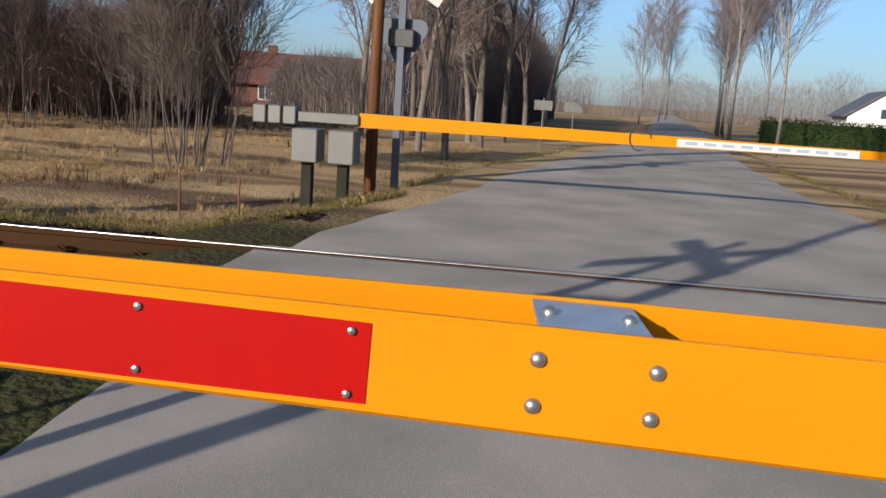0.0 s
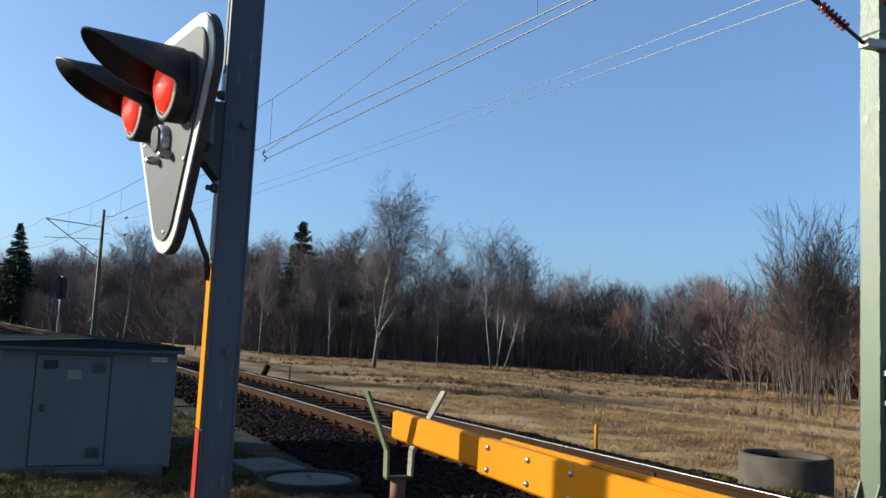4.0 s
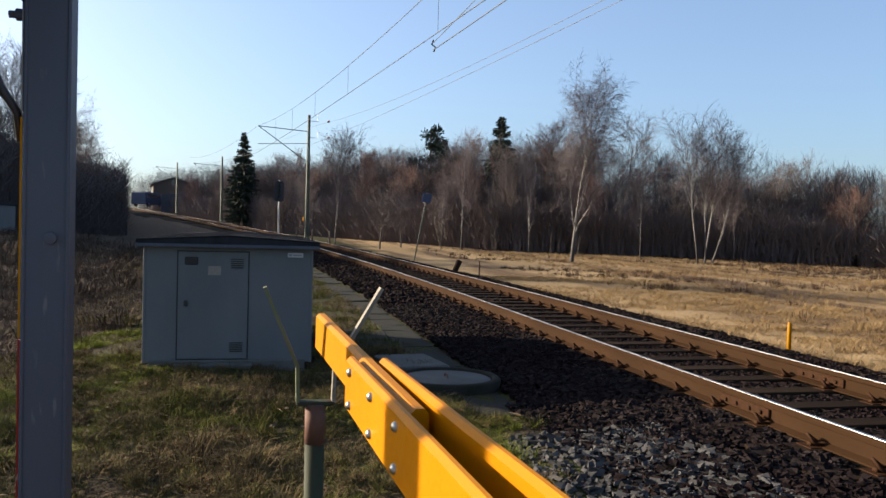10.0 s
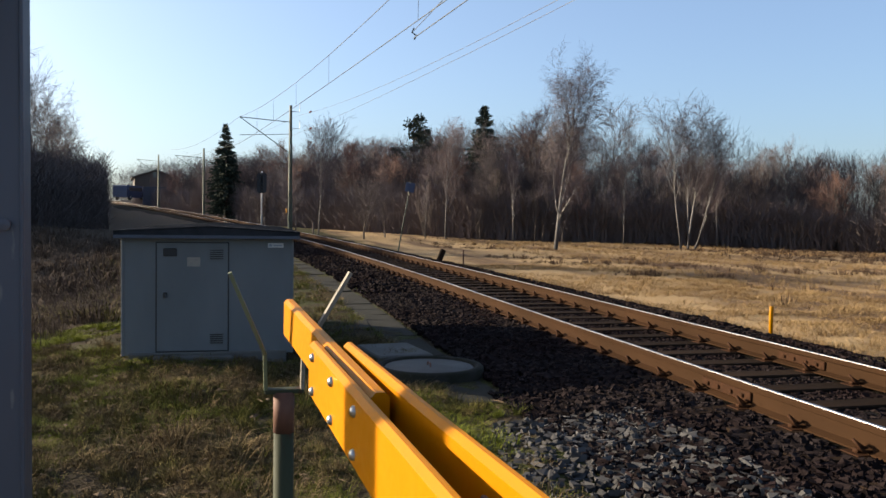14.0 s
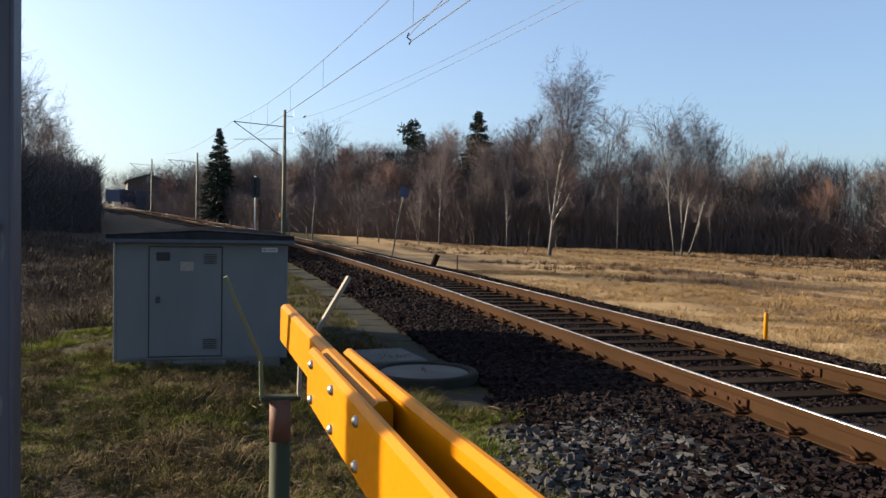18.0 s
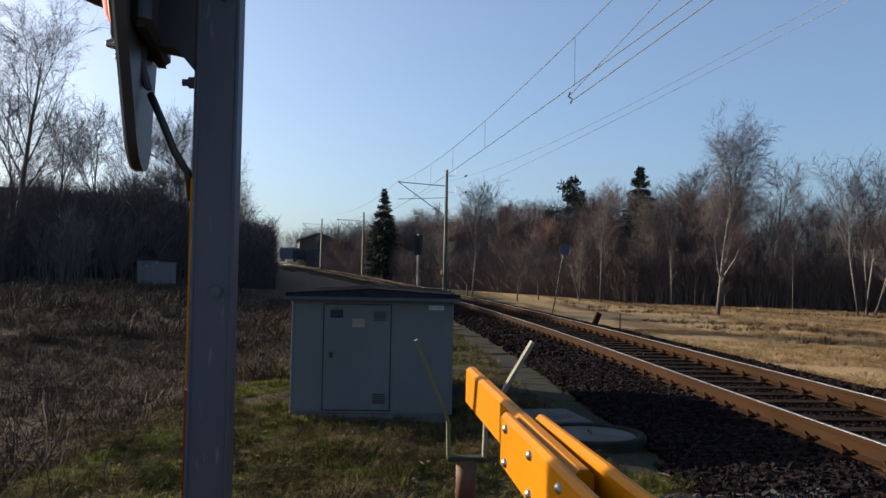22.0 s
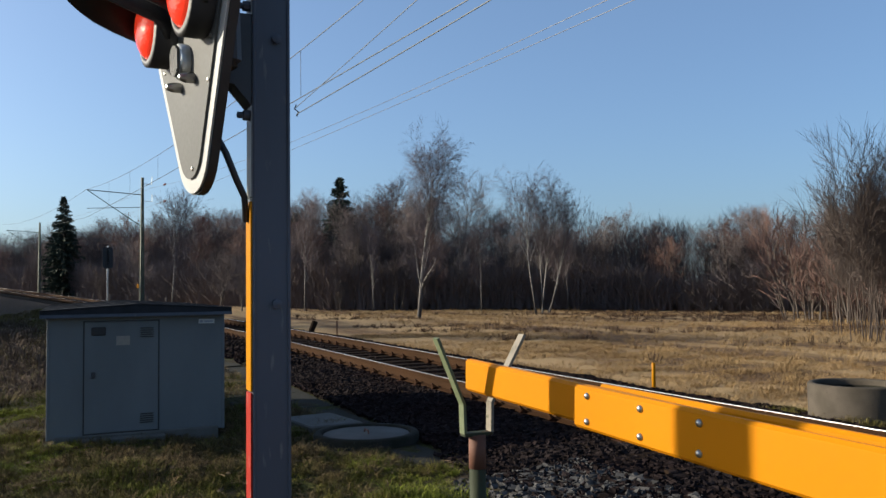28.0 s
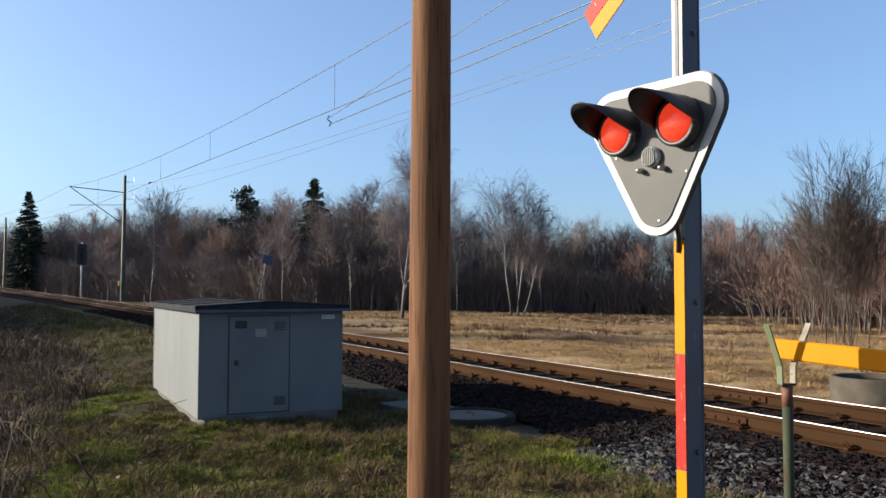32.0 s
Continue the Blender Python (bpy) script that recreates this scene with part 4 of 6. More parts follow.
wire_run("tension_wire", "dark wire slanting down to the clamp", [sag((-7.12, 0.5, 6.87), (-20.14, -0.83, 5.34), 0.02)], 0.008, M["wire"])
wire_run("wire_clamp", "small dark hook clamp joining the wires", [[(-20.14, -0.83, 5.4), (-20.14, -0.87, 5.3), (-20.14, -0.78, 5.24), (-20.14, -0.82, 5.14)]], 0.018, M["wire"])
for z1, z2, dy, drop in ((6.08, 7.86, 0.0, 0.56), (5.85, 6.74, 0.05, 0.18)):
    wire_run("feeder_wire", "bright aluminium feeder wire along the masts", [sag((52, 3.4 + dy, z1), (-7.2, 3.3 + dy, z1), 0.4), sag((-7.2, 3.3 + dy, z1), (-58, -0.8 + dy, z2), drop), sag((-58, -0.8 + dy, z2), (-98, -8.0, z2 + 0.6), 0.3)], 0.007, M["alu_wire"])


for x, y, z in ((-53.6, -0.46, 7.56), (-54.6, -0.36, 6.67)):
    ins = thing("wire_insulator", pose(x, y, z, 0, 0, 5), "small dark insulator strung in the feeder wire", "insulator", "wire insulators")
    insulator((-0.3, 0, 0), (0.3, 0, 0), ins)


# ---- trees ----
def tree_segments(seed, height, r0, lean, first, kids, spread, rise, twig_len, levels, droop=0.0, stems=1, wild=0.25, rounded=False, bow=0.0):
    """Branch pieces (points, radii, level) of a bare tree."""
    rnd = random.Random(seed)
    out = []

    def grow(p, d, length, r, level):
        n = (7, 4, 3, 1, 1)[level]
        pts, rad = [p.copy()], [r]
        q = d.copy()
        for k in range(n):
            q = (q + Vector((rnd.gauss(0, wild), rnd.gauss(0, wild), rnd.gauss(0, wild * 0.6))) * (0.25 if level == 0 else 0.5) + Vector((0, 0, (0.06 + (bow if level == 0 else 0) if level < 2 else 0.02 if level == 2 else -droop)))).normalized()
            p = p + q * (length / n)
            pts.append(p.copy())
            rad.append(max(r * (1 - 0.82 * (k + 1) / n), 0.004))
        out.append((pts, rad, level))
        if level >= levels:
            return
        c = kids[level] if level != 1 else max(3, int(kids[1] * min(1.0, length / (0.27 * height))))
        for i in range(c):
            t = first + (1 - first) * (i + rnd.random()) / c if level == 0 else 0.2 + 0.8 * (i + rnd.random()) / c
            t = min(t, 0.98)
            k = min(int(t * n), n - 1)
            base = pts[k].lerp(pts[k + 1], t * n - k)
            ax = (pts[k + 1] - pts[k]).normalized()
            az = rnd.uniform(0, 2 * math.pi)
            o = ax.orthogonal().normalized()
            o = (o * math.cos(az) + ax.cross(o) * math.sin(az))
            ang = math.radians(rnd.uniform(*spread))
            nd = (ax * math.cos(ang) + o * math.sin(ang) + Vector((0, 0, rise if level == 0 else 0))).normalized()
            if level == 0:
                ln = length * ((0.15 + 0.27 * math.sin(math.pi * (0.18 + 0.72 * (t - first) / (1 - first)))) if rounded else (0.16 + 0.34 * (1 - t) ** 0.7)) * rnd.uniform(0.75, 1.15)
            else:
                ln = max(length * rnd.uniform(0.35, 0.6), twig_len * rnd.uniform(0.6, 1.2))
            grow(base, nd, ln, max(rad[k] * rnd.uniform(0.38, 0.55), 0.006), level + 1)

    for s in range(stems):
        a = rnd.uniform(0, 2 * math.pi)
        off = Vector((math.cos(a), math.sin(a), 0)) * (0.0 if stems == 1 else rnd.uniform(0.1, 0.5 + 0.04 * stems))
        d = Vector((lean[0], lean[1], 1)) + (Vector((0, 0, 0)) if stems == 1 else off.normalized() * rnd.uniform(0.03, 0.26))
        grow(off - Vector((0, 0, 0.15)), d.normalized(), height * (1 if stems == 1 else rnd.uniform(0.65, 1.0)), r0 * (1 if stems == 1 else rnd.uniform(0.5, 1)), 0)
    return out


def tree_meshes(name, segs, bark, twig, thin=1.0, dark_from=2):
    """Trunk and crown; the crown's limbs keep the bark, its twigs are thin spikes."""
    wood, crown, slots = Geo(), Geo(), []
    for pts, rad, level in segs:
        if level == 0:
            wood.tube(pts, rad, 7, False)
            continue
        k = len(crown.f)
        if level >= 3:
            a, b = pts[0], pts[-1]
            d = (b - a).normalized()
            o = d.orthogonal().normalized() * max(rad[0], 0.006 * thin)
            s = d.cross(o)
            crown.add([a + o, a - o * 0.5 + s * 0.87, a - o * 0.5 - s * 0.87, b], [(0, 1, 3), (1, 2, 3), (2, 0, 3)])
        else:
            crown.tube(pts, [max(r, 0.007 * thin) for r in rad], 4 if level == 1 else 3, False)
        slots += [0 if level < dark_from else 1] * (len(crown.f) - k)
    me = crown.mesh("crown", bark)
    me.materials.append(twig)
    me.polygons.foreach_set("material_index", slots)
    return wood.mesh("trunk", bark, True), me


def make_tree(kind, m, meshes, label, category="tree", group="", stems=False):
    t = thing(kind, m, label, category, group)
    p = part("wood" if stems else "trunk", meshes[0], None, t)
    if stems:
        p["kind"] = "stuff"
    part("crown", meshes[1], None, t, "bare twigs")
    return t


def at_ground(x, y, s=1.0, turn=0.0, sz=None):
    return Matrix.LocRotScale((x, y, land(x, y)), Euler((0, 0, turn)), (s, s, sz or s))


# the two birches on the meadow
big = tree_meshes("birch", tree_segments(17, 8.0, 0.12, (-0.02, 0.2), 0.17, (17, 11, 9, 5), (18, 42), 0.42, 0.34, 4, 0.4, 1, 0.2, True), M["birch_bark"], M["twig"], 0.45, 2)
make_tree("birch", at_ground(-44.6, 12.1), big, "tall bare white-limbed birch with a dark rough foot on the meadow")
for k, (dx, dy, lean, tall, thick) in enumerate(((0.0, -0.35, -0.08, 6.9, 0.07), (0.3, 0.0, 0.0, 5.6, 0.05), (-0.2, 0.2, 0.12, 7.0, 0.072), (0.2, 0.45, 0.42, 5.6, 0.055), (-0.3, 0.6, 0.7, 3.8, 0.04))):
    stem = tree_meshes("birch", tree_segments(20 + k, tall, thick, (0.0, lean), 0.45, (15, 7, 6, 4), (14, 36), 0.45, 0.28, 4, 0.35, 1, 0.14, True, 0.09), M["birch_bark"], M["twig"], 0.45, 2)
    make_tree("birch", at_ground(-49.2 + dx, 22.6 + dy), stem, "slender bare birch stem in a spreading clump on the meadow", group="birch clump")

# woods round the meadow
FOREST = [tree_meshes("tree", tree_segments(40 + k, 8.3, 0.11, (0.02, 0.0), 0.2, (13, 8, 7, 4), (20, 48), 0.45, 0.5, 4, 0.0, 1, 0.24, True), M["bark"], M[("twig_brown", "twig_grey", "twig_red")[k % 3]], 1.35) for k in range(6)]
THICKET = [tree_meshes("shrub", tree_segments(60 + k, 4.6, 0.05, (0, 0), 0.1, (8, 4, 4), (16, 42), 0.45, 0.6, 3, 0.0, 8), M["bark"], M[("twig_red", "twig_brown", "twig_grey")[k % 3]], 1.6) for k in range(3)]
EDGE = [(-150, -22), (-118, -9.5), (-98, -2.5), (-78, 5.5), (-62, 12.5), (-56, 22), (-48, 33), (-38, 39), (-30, 42), (-29, 52), (-33, 60)]


def edge_point(t):
    k = min(int(t), len(EDGE) - 2)
    a, b = EDGE[k], EDGE[k + 1]
    u = t - k
    p = Vector((a[0] + (b[0] - a[0]) * u, a[1] + (b[1] - a[1]) * u, 0))
    d = Vector((b[0] - a[0], b[1] - a[1], 0)).normalized()
    return p, Vector((-d.y, d.x, 0))


rnd = random.Random(5)
protos, shrubs = [], []
for row, (off, cnt, s0, s1) in enumerate(((1.0, 34, 0.6, 0.9), (4.0, 40, 0.75, 1.0), (8.0, 44, 0.85, 1.1), (13.0, 46, 0.98, 1.22))):
    for i in range(cnt):
        t = 0.35 + (len(EDGE) - 1.4) * (i + rnd.random()) / cnt
        p, nrm = edge_point(t)
        p = p + nrm * (off + rnd.uniform(-1.5, 1.5))
        s = rnd.uniform(s0, s1) * (0.5 if t > 7.6 else 0.76 if t > 4.7 else 1.0)
        k = rnd.randrange(6)
        m = at_ground(p.x, p.y, s, rnd.uniform(0, 6.28), s * rnd.uniform(0.75, 0.98))
        make_tree("tree", m, FOREST[k], "bare brown deciduous tree at the edge of the woods", group="woods")
for i in range(90):
    t = 0.5 + (len(EDGE) - 1.6) * (i + rnd.random()) / 90
    p, nrm = edge_point(t)
    p = p + nrm * rnd.uniform(-0.5, 6)
    s = rnd.uniform(0.55, 1.0)
    make_tree("shrub", at_ground(p.x, p.y, s, rnd.uniform(0, 6.28)), THICKET[rnd.randrange(1, 3)], "bare grey-brown shrub at the edge of the woods", "shrub", "undergrowth", True)


def far_woods(path, depth, h0, h1, count, name, label, material, seed, thick=1.0):
    """A deep band of bare stems and twigs under an uneven canopy, too many to count."""
    r = random.Random(seed)
    g = Geo()
    seg = [(Vector((*a, 0)), Vector((*b, 0))) for a, b in zip(path, path[1:])]
    total = sum((b - a).length for a, b in seg)
    for i in range(count):
        u = r.uniform(0, total)
        for a, b in seg:
            if u <= (b - a).length:
                break
            u -= (b - a).length
        d = (b - a).normalized()
        p = a + d * u + Vector((-d.y, d.x, 0)) * r.uniform(0, depth)
        top = h0 + (h1 - h0) * (0.5 + 0.8 * noise.noise(Vector((p.x * 0.16, p.y * 0.16, seed))) + 0.25 * noise.noise(Vector((p.x * 0.6, p.y * 0.6, seed))))
        top *= 0.5 if p.x > -36 and p.y > 38 and name == "woods_thicket" else 0.74 if -75 < p.x < -20 and p.y > 15 + 0.3 * (p.x + 56) else 1.0
        z = land(p.x, p.y) if abs(p.x) < 300 else 0
        if i % 14 == 0:
            z0, ln, w, lean = -0.1, top * r.uniform(0.5, 0.9), r.uniform(0.02, 0.05), 0.1
        else:
            z0 = top * r.random() ** 0.75 * 0.9
            ln, w, lean = r.uniform(0.6, 1.7), r.uniform(0.008, 0.02) * thick, 0.6 * max(thick, 1) ** 0.6
        way = Vector((r.gauss(0, lean), r.gauss(0, lean), 1)).normalized() * ln
        q0 = Vector((p.x, p.y, z + z0))
        q1 = q0 + way
        o = way.orthogonal().normalized() * w
        side = way.normalized().cross(o)
        g.add([q0 + o, q0 - o * 0.5 + side * 0.87, q0 - o * 0.5 - side * 0.87, q1], [(0, 1, 3), (1, 2, 3), (2, 0, 3)])
    return tagged(new(name, g.mesh(name, material)), label, "woods", kind="stuff")


far_woods([(e[0] - 1, e[1] + 2) for e in EDGE][::1], 9.0, 4.6, 9.6, 150000, "woods_thicket", "dense bare undergrowth filling the edge of the woods", M["twig_brown"], 3)
far_woods([(e[0], e[1] - 0.5) for e in EDGE], 4.5, 1.6, 5.2, 130000, "low_thicket", "dense low bare scrub along the foot of the woods", M["twig_brown"], 29, 1.5)
far_woods([(-34, 31), (-24, 26.5), (-15, 24.5)], 5.0, 2.2, 4.6, 36000, "red_thicket", "dense red-brown scrub behind the meadow", M["twig_red"], 31, 1.4)
far_woods([(-200, -34), (-150, -10), (-110, 9), (-85, 24), (-72, 40), (-60, 54)], 9.0, 9.0, 13.5, 80000, "far_woods", "grey-brown bare woods behind the meadow", M["twig_grey"], 9)


def spray(g, c, way, size, r):
    """A small bunch of needles pointing one way."""
    side = way.orthogonal().normalized()
    for q in range(3):
        n = way.cross(side).normalized()
        e = c + (way + side * r.uniform(-0.5, 0.5) + n * r.uniform(-0.5, 0.5)).normalized() * size
        g.add([c + side * size * 0.22, c - side * size * 0.22, e], [(0, 1, 2)])
        side = (side + n * 1.2).normalized()


def fir(height, seed, slope=0.37):
    """A spruce: whorls of drooping boughs set with many small sprays."""
    r = random.Random(seed)
    wood = Geo().tube([(0, 0, -0.2), (0, 0, height)], [0.17, 0.015], 7)
    g = Geo()
    z = height * 0.06
    while z < height - 0.15:
        k = height - z
        reach = 0.12 + slope * min(k, 7) + 0.08 * max(k - 7, 0)
        for j in range(13):
            a = r.uniform(0, 6.28)
            L = reach * r.uniform(0.55, 1.12)
            d = Vector((math.cos(a), math.sin(a), -0.3 if k > 2 else 0.25)).normalized()
            p0 = Vector((0, 0, z + r.uniform(-0.12, 0.12)))
            steps = 3 + int(L * 3)
            for q in range(steps):
                t = 0.2 + 0.8 * q / max(steps - 1, 1)
                c = p0 + d * L * t + Vector((0, 0, 0.14 * t * t * L))
                spray(g, c, (d + Vector((r.gauss(0, 0.5), r.gauss(0, 0.5), r.uniform(-0.6, 0.15)))).normalized(), 0.26 + 0.15 * min(L, 1.5), r)
        z += 0.22 + 0.012 * k
    for q in range(8):
        spray(g, Vector((0, 0, height - 0.1 - 0.07 * q)), Vector((r.gauss(0, 0.25), r.gauss(0, 0.25), 1)).normalized(), 0.35, r)
    return wood.mesh("trunk", M["bark"]), g.mesh("crown", M["needle"])


def pine(height, seed):
    """A pine: a bare stem with an uneven head of needle clumps on crooked limbs."""
    r = random.Random(seed)
    wood = Geo().tube([(0, 0, -0.2), (0.15, 0.1, height * 0.5), (0.0, 0.1, height)], [0.2, 0.14, 0.03], 7)
    g = Geo()
    for k in range(16):
        z = height * r.uniform(0.62, 1.0)
        a, out = r.uniform(0, 6.28), r.uniform(0.3, 1.9) * (1.25 - z / height * 0.6)
        tip = Vector((math.cos(a) * out, math.sin(a) * out, z))
        wood.tube([(0.05, 0.1, z - 0.5 * out), tip], [0.05, 0.02], 5)
        rad = r.uniform(0.4, 0.75)
        for q in range(70):
            o = Vector((r.gauss(0, 1), r.gauss(0, 1), r.gauss(0, 0.6)))
            o = o.normalized() * rad * r.random() ** 0.4
            spray(g, tip + o, (o + Vector((0, 0, 0.3))).normalized(), 0.26, r)
    return wood.mesh("trunk", M["bark"]), g.mesh("crown", M["needle"])


FIRS = [fir(12.0, 4), fir(11.6, 9), fir(12.0, 12, 0.3)]
for x, y, tall, k in ((-73.9, 16.5, 11.4, 0), (-76.5, 13.2, 8.6, 1), (-107, -6.4, 11.9, 2)):
    t = thing("fir", at_ground(x, y, tall / 12, x), "dark green spruce standing in the bare woods", "tree", "spruces")
    part("trunk", FIRS[k][0], None, t)
    part("crown", FIRS[k][1], None, t, "drooping dark needles")
PINE = pine(11.2, 3)
for x, y, tall, turn in ((-80.3, 11.3, 11.0, 0.0), (-81.5, 12.9, 9.9, 2.0)):
    t = thing("pine", at_ground(x, y, tall / 11.2, turn), "dark pine with an uneven head above the bare woods", "tree", "pines")
    part("trunk", PINE[0], None, t)
    part("crown", PINE[1], None, t, "dark needle clumps")
# slender trees standing before the edge of the woods
EDGE_BIRCH = tree_meshes("birch", tree_segments(71, 6.6, 0.055, (0.0, 0.03), 0.3, (15, 8, 7, 4), (16, 38), 0.55, 0.35, 4, 0.12, 1, 0.18, True), M["birch_bark"], M["twig"], 0.9, 2)
for x, y, s, turn in ((-61.7, 0.8, 1.0, 0.0), (-62.1, 10.2, 0.98, 1.0), (-58.8, 14.4, 0.75, 2.0), (-54.1, 20.7, 0.72, 4.0), (-60.5, 8.3, 0.62, 5.0), (-52, 26.5, 0.7, 3.0)):
    make_tree("birch", at_ground(x, y, s, turn), EDGE_BIRCH, "slender pale birch before the edge of the woods", group="birches before the woods")
ROUND = tree_meshes("tree", tree_segments(75, 3.7, 0.07, (0.0, 0.0), 0.15, (12, 8, 7, 3), (30, 62), 0.15, 0.35, 4, 0.0, 1, 0.3, True), M["bark"], M["twig_brown"], 1.1)
for x, y, s in ((-59.3, 3.7, 1.0), (-63, 5.8, 0.9), (-64.5, -1.2, 0.8), (-57.5, 17.6, 0.7)):
    make_tree("tree", at_ground(x, y, s, x), ROUND, "low spreading bare tree before the edge of the woods", group="low trees before the woods")

# willows and bushes by the road and the meadow's far corner
WILLOW = [tree_meshes("willow", tree_segments(80 + k, 5.6, 0.027, (0, 0), 0.3, (11, 8, 7), (16, 44), 0.4, 0.45, 3, -0.02, 13, 0.2, True), M["twig_willow"], M["twig_willow"], 0.45) for k in range(2)]
for x, y, s, k in ((-19.0, 15.9, 1.05, 0), (-21.5, 18.5, 0.95, 1), (-16.5, 18.5, 1.0, 1), (-7.6, 10.6, 1.05, 0), (-12.5, 18.0, 0.9, 0), (-26, 24, 0.9, 0), (-8.0, 11.3, 0.85, 1)):
    make_tree("willow_bush", at_ground(x, y, s * 0.84, k * 2.0 + x), WILLOW[k], "many-stemmed bare willow bush on the dry meadow", "bush", "willow bushes", True)
for i in range(26):
    p = Vector((-31 + i * 0.62 + rnd.uniform(-1, 1), 27 + rnd.uniform(-3, 6) - 0.12 * i, 0))
    make_tree("shrub", at_ground(p.x, p.y, rnd.uniform(0.8, 1.15), i), THICKET[0], "dense red-brown bare shrub behind the meadow", "shrub", "red shrubs", True)
# the left side of the line
LEFT_BIRCH = tree_meshes("birch", tree_segments(95, 11.4, 0.2, (0.0, -0.06), 0.24, (17, 9, 8, 5), (24, 50), 0.42, 0.5, 4, 0.12, 1, 0.13, True), M["bark"], M["twig_brown"], 1.1)
for x, y, s, me in ((-45.2, -24.3, 1.02, LEFT_BIRCH), (-46, -22.2, 0.9, FOREST[1]), (-50, -19.6, 0.85, FOREST[4]), (-54, -17.6, 1.0, FOREST[1]), (-47, -25, 1.0, FOREST[4]), (-58, -19.0, 1.1, FOREST[3]), (-64, -18.0, 1.0, FOREST[0]), (-70, -18.5, 0.95, FOREST[3]), (-78, -19.5, 0.95, FOREST[0]), (-84, -20.5, 0.9, FOREST[1]), (-92, -23, 0.9, FOREST[4]), (-56, -24, 1.1, FOREST[1])):
    make_tree("tree", at_ground(x, y, s, x), me, "bare tree standing against the light beside the line", group="trees left of the line")
for i in range(26):
    x = -40 - i * 2.0 + rnd.uniform(-1, 1)
    y = -16.5 - rnd.uniform(0, 7) - 0.02 * (x + 40) ** 2 * 0.1
    make_tree("shrub", at_ground(x, y, rnd.uniform(0.55, 0.95), i), THICKET[1 + i % 2], "dense dark bare thicket beside the line", "shrub", "thicket", True)
far_woods([(-40, -32), (-46, -16.5), (-66, -13.8)], 9.0, 3.4, 7.4, 45000, "line_thicket", "dense dark thicket along the line", M["twig_grey"], 17, 1.3)
far_woods([(-66, -13.8), (-88, -17.2), (-118, -22.5)], 9.0, 3.2, 6.6, 30000, "line_scrub", "dense dark scrub towards the bend of the line", M["twig_brown"], 18, 1.6)
far_woods([(-5.2, 38), (-4.2, 50), (-2.5, 64), (0, 92)], 5.0, 6, 11, 36000, "roadside_thicket", "dense bare thicket beside the road", M["twig_brown"], 23)
far_woods([(-20, 50), (-13, 46), (-6, 44)], 4.0, 1.6, 4.4, 16000, "garden_scrub", "bare scrub before the low brick house", M["twig_brown"], 37, 1.3)
far_woods([(-30, 150), (10, 165), (40, 130), (70, 110)], 12.0, 5, 10, 40000, "distant_woods", "distant bare woods beyond the houses", M["twig_grey"], 25)
for x, y, k in ((-3.4, 17, 0), (-4.6, 20, 2), (-3.0, 24, 4), (-5.5, 27, 1), (-2.6, 31, 3), (-4.2, 36, 5), (-2.0, 42, 0), (-1.0, 50, 2), (-5.5, 22, 3), (-6.4, 30, 0), (-3.8, 28, 2), (-7.5, 25, 5), (-6.0, 38, 1)):
    make_tree("tree", at_ground(x, y, 1.0 + 0.02 * (y - 17), y), FOREST[k], "tall bare roadside tree", group="roadside trees")
road_birch = tree_meshes("birch", tree_segments(33, 10.5, 0.09, (0.0, 0.0), 0.3, (22, 8, 6, 4), (16, 36), 0.5, 0.35, 4, 0.08, 1, 0.1), M["birch_bark"], M["twig"], 1.2, 2)
for x, y in ((8.2, 38), (9.5, 44), (10, 50), (11.5, 56), (12.5, 64), (9.2, 33), (14.5, 72), (13.2, 52), (9.0, 72), (8.5, 84), (12, 90)):
    make_tree("birch", at_ground(x, y, 1.0, y), road_birch, "slender bare birch beside the road", group="roadside birches")
for k in range(11):
    x, y = -43 - 0.9 * (k % 4) - rnd.uniform(0, 4), -18.5 - 1.4 * k
    make_tree("shrub", at_ground(x, y, rnd.uniform(0.6, 1.0), k), THICKET[1 + k % 2], "dense brown bare thicket before the dark building", "shrub", "thicket", True)


# ---- things along the line ----
def ring_well(m, r, z0, z1, label, shell, lid=True):
    w = thing("concrete_well", m, label, "well", "concrete wells")
    part("ring", Geo().lathe([(r, z0), (r, z1 - 0.02), (r - 0.02, z1), (r - 0.07, z1), (r - 0.085, z1 - 0.02), (r - 0.085, z1 - 0.07)], 40), shell, w, "weathered concrete ring", True)
    if lid:
        part("lid", Geo().lathe([(0.001, z1 - 0.015), (r - 0.1, z1 - 0.02), (r - 0.088, z1 - 0.035), (r - 0.088, z1 - 0.08)], 40), M["concrete"], w, "flat pale concrete lid", True)
    else:
        part("inner_wall", Geo().lathe([(r - 0.085, z1 - 0.07), (r - 0.085, z1 - 0.42), (0.001, z1 - 0.42)], 40), M["concrete_moss"], w, "dark inside of the ring", True)
        return w
    part("grip", Geo().tube([(-0.07, 0, z1 - 0.02), (-0.05, 0, z1 + 0.015), (0.05, 0, z1 + 0.015), (0.07, 0, z1 - 0.02)], 0.008, 6), M["rust_pipe"], w)
    return w


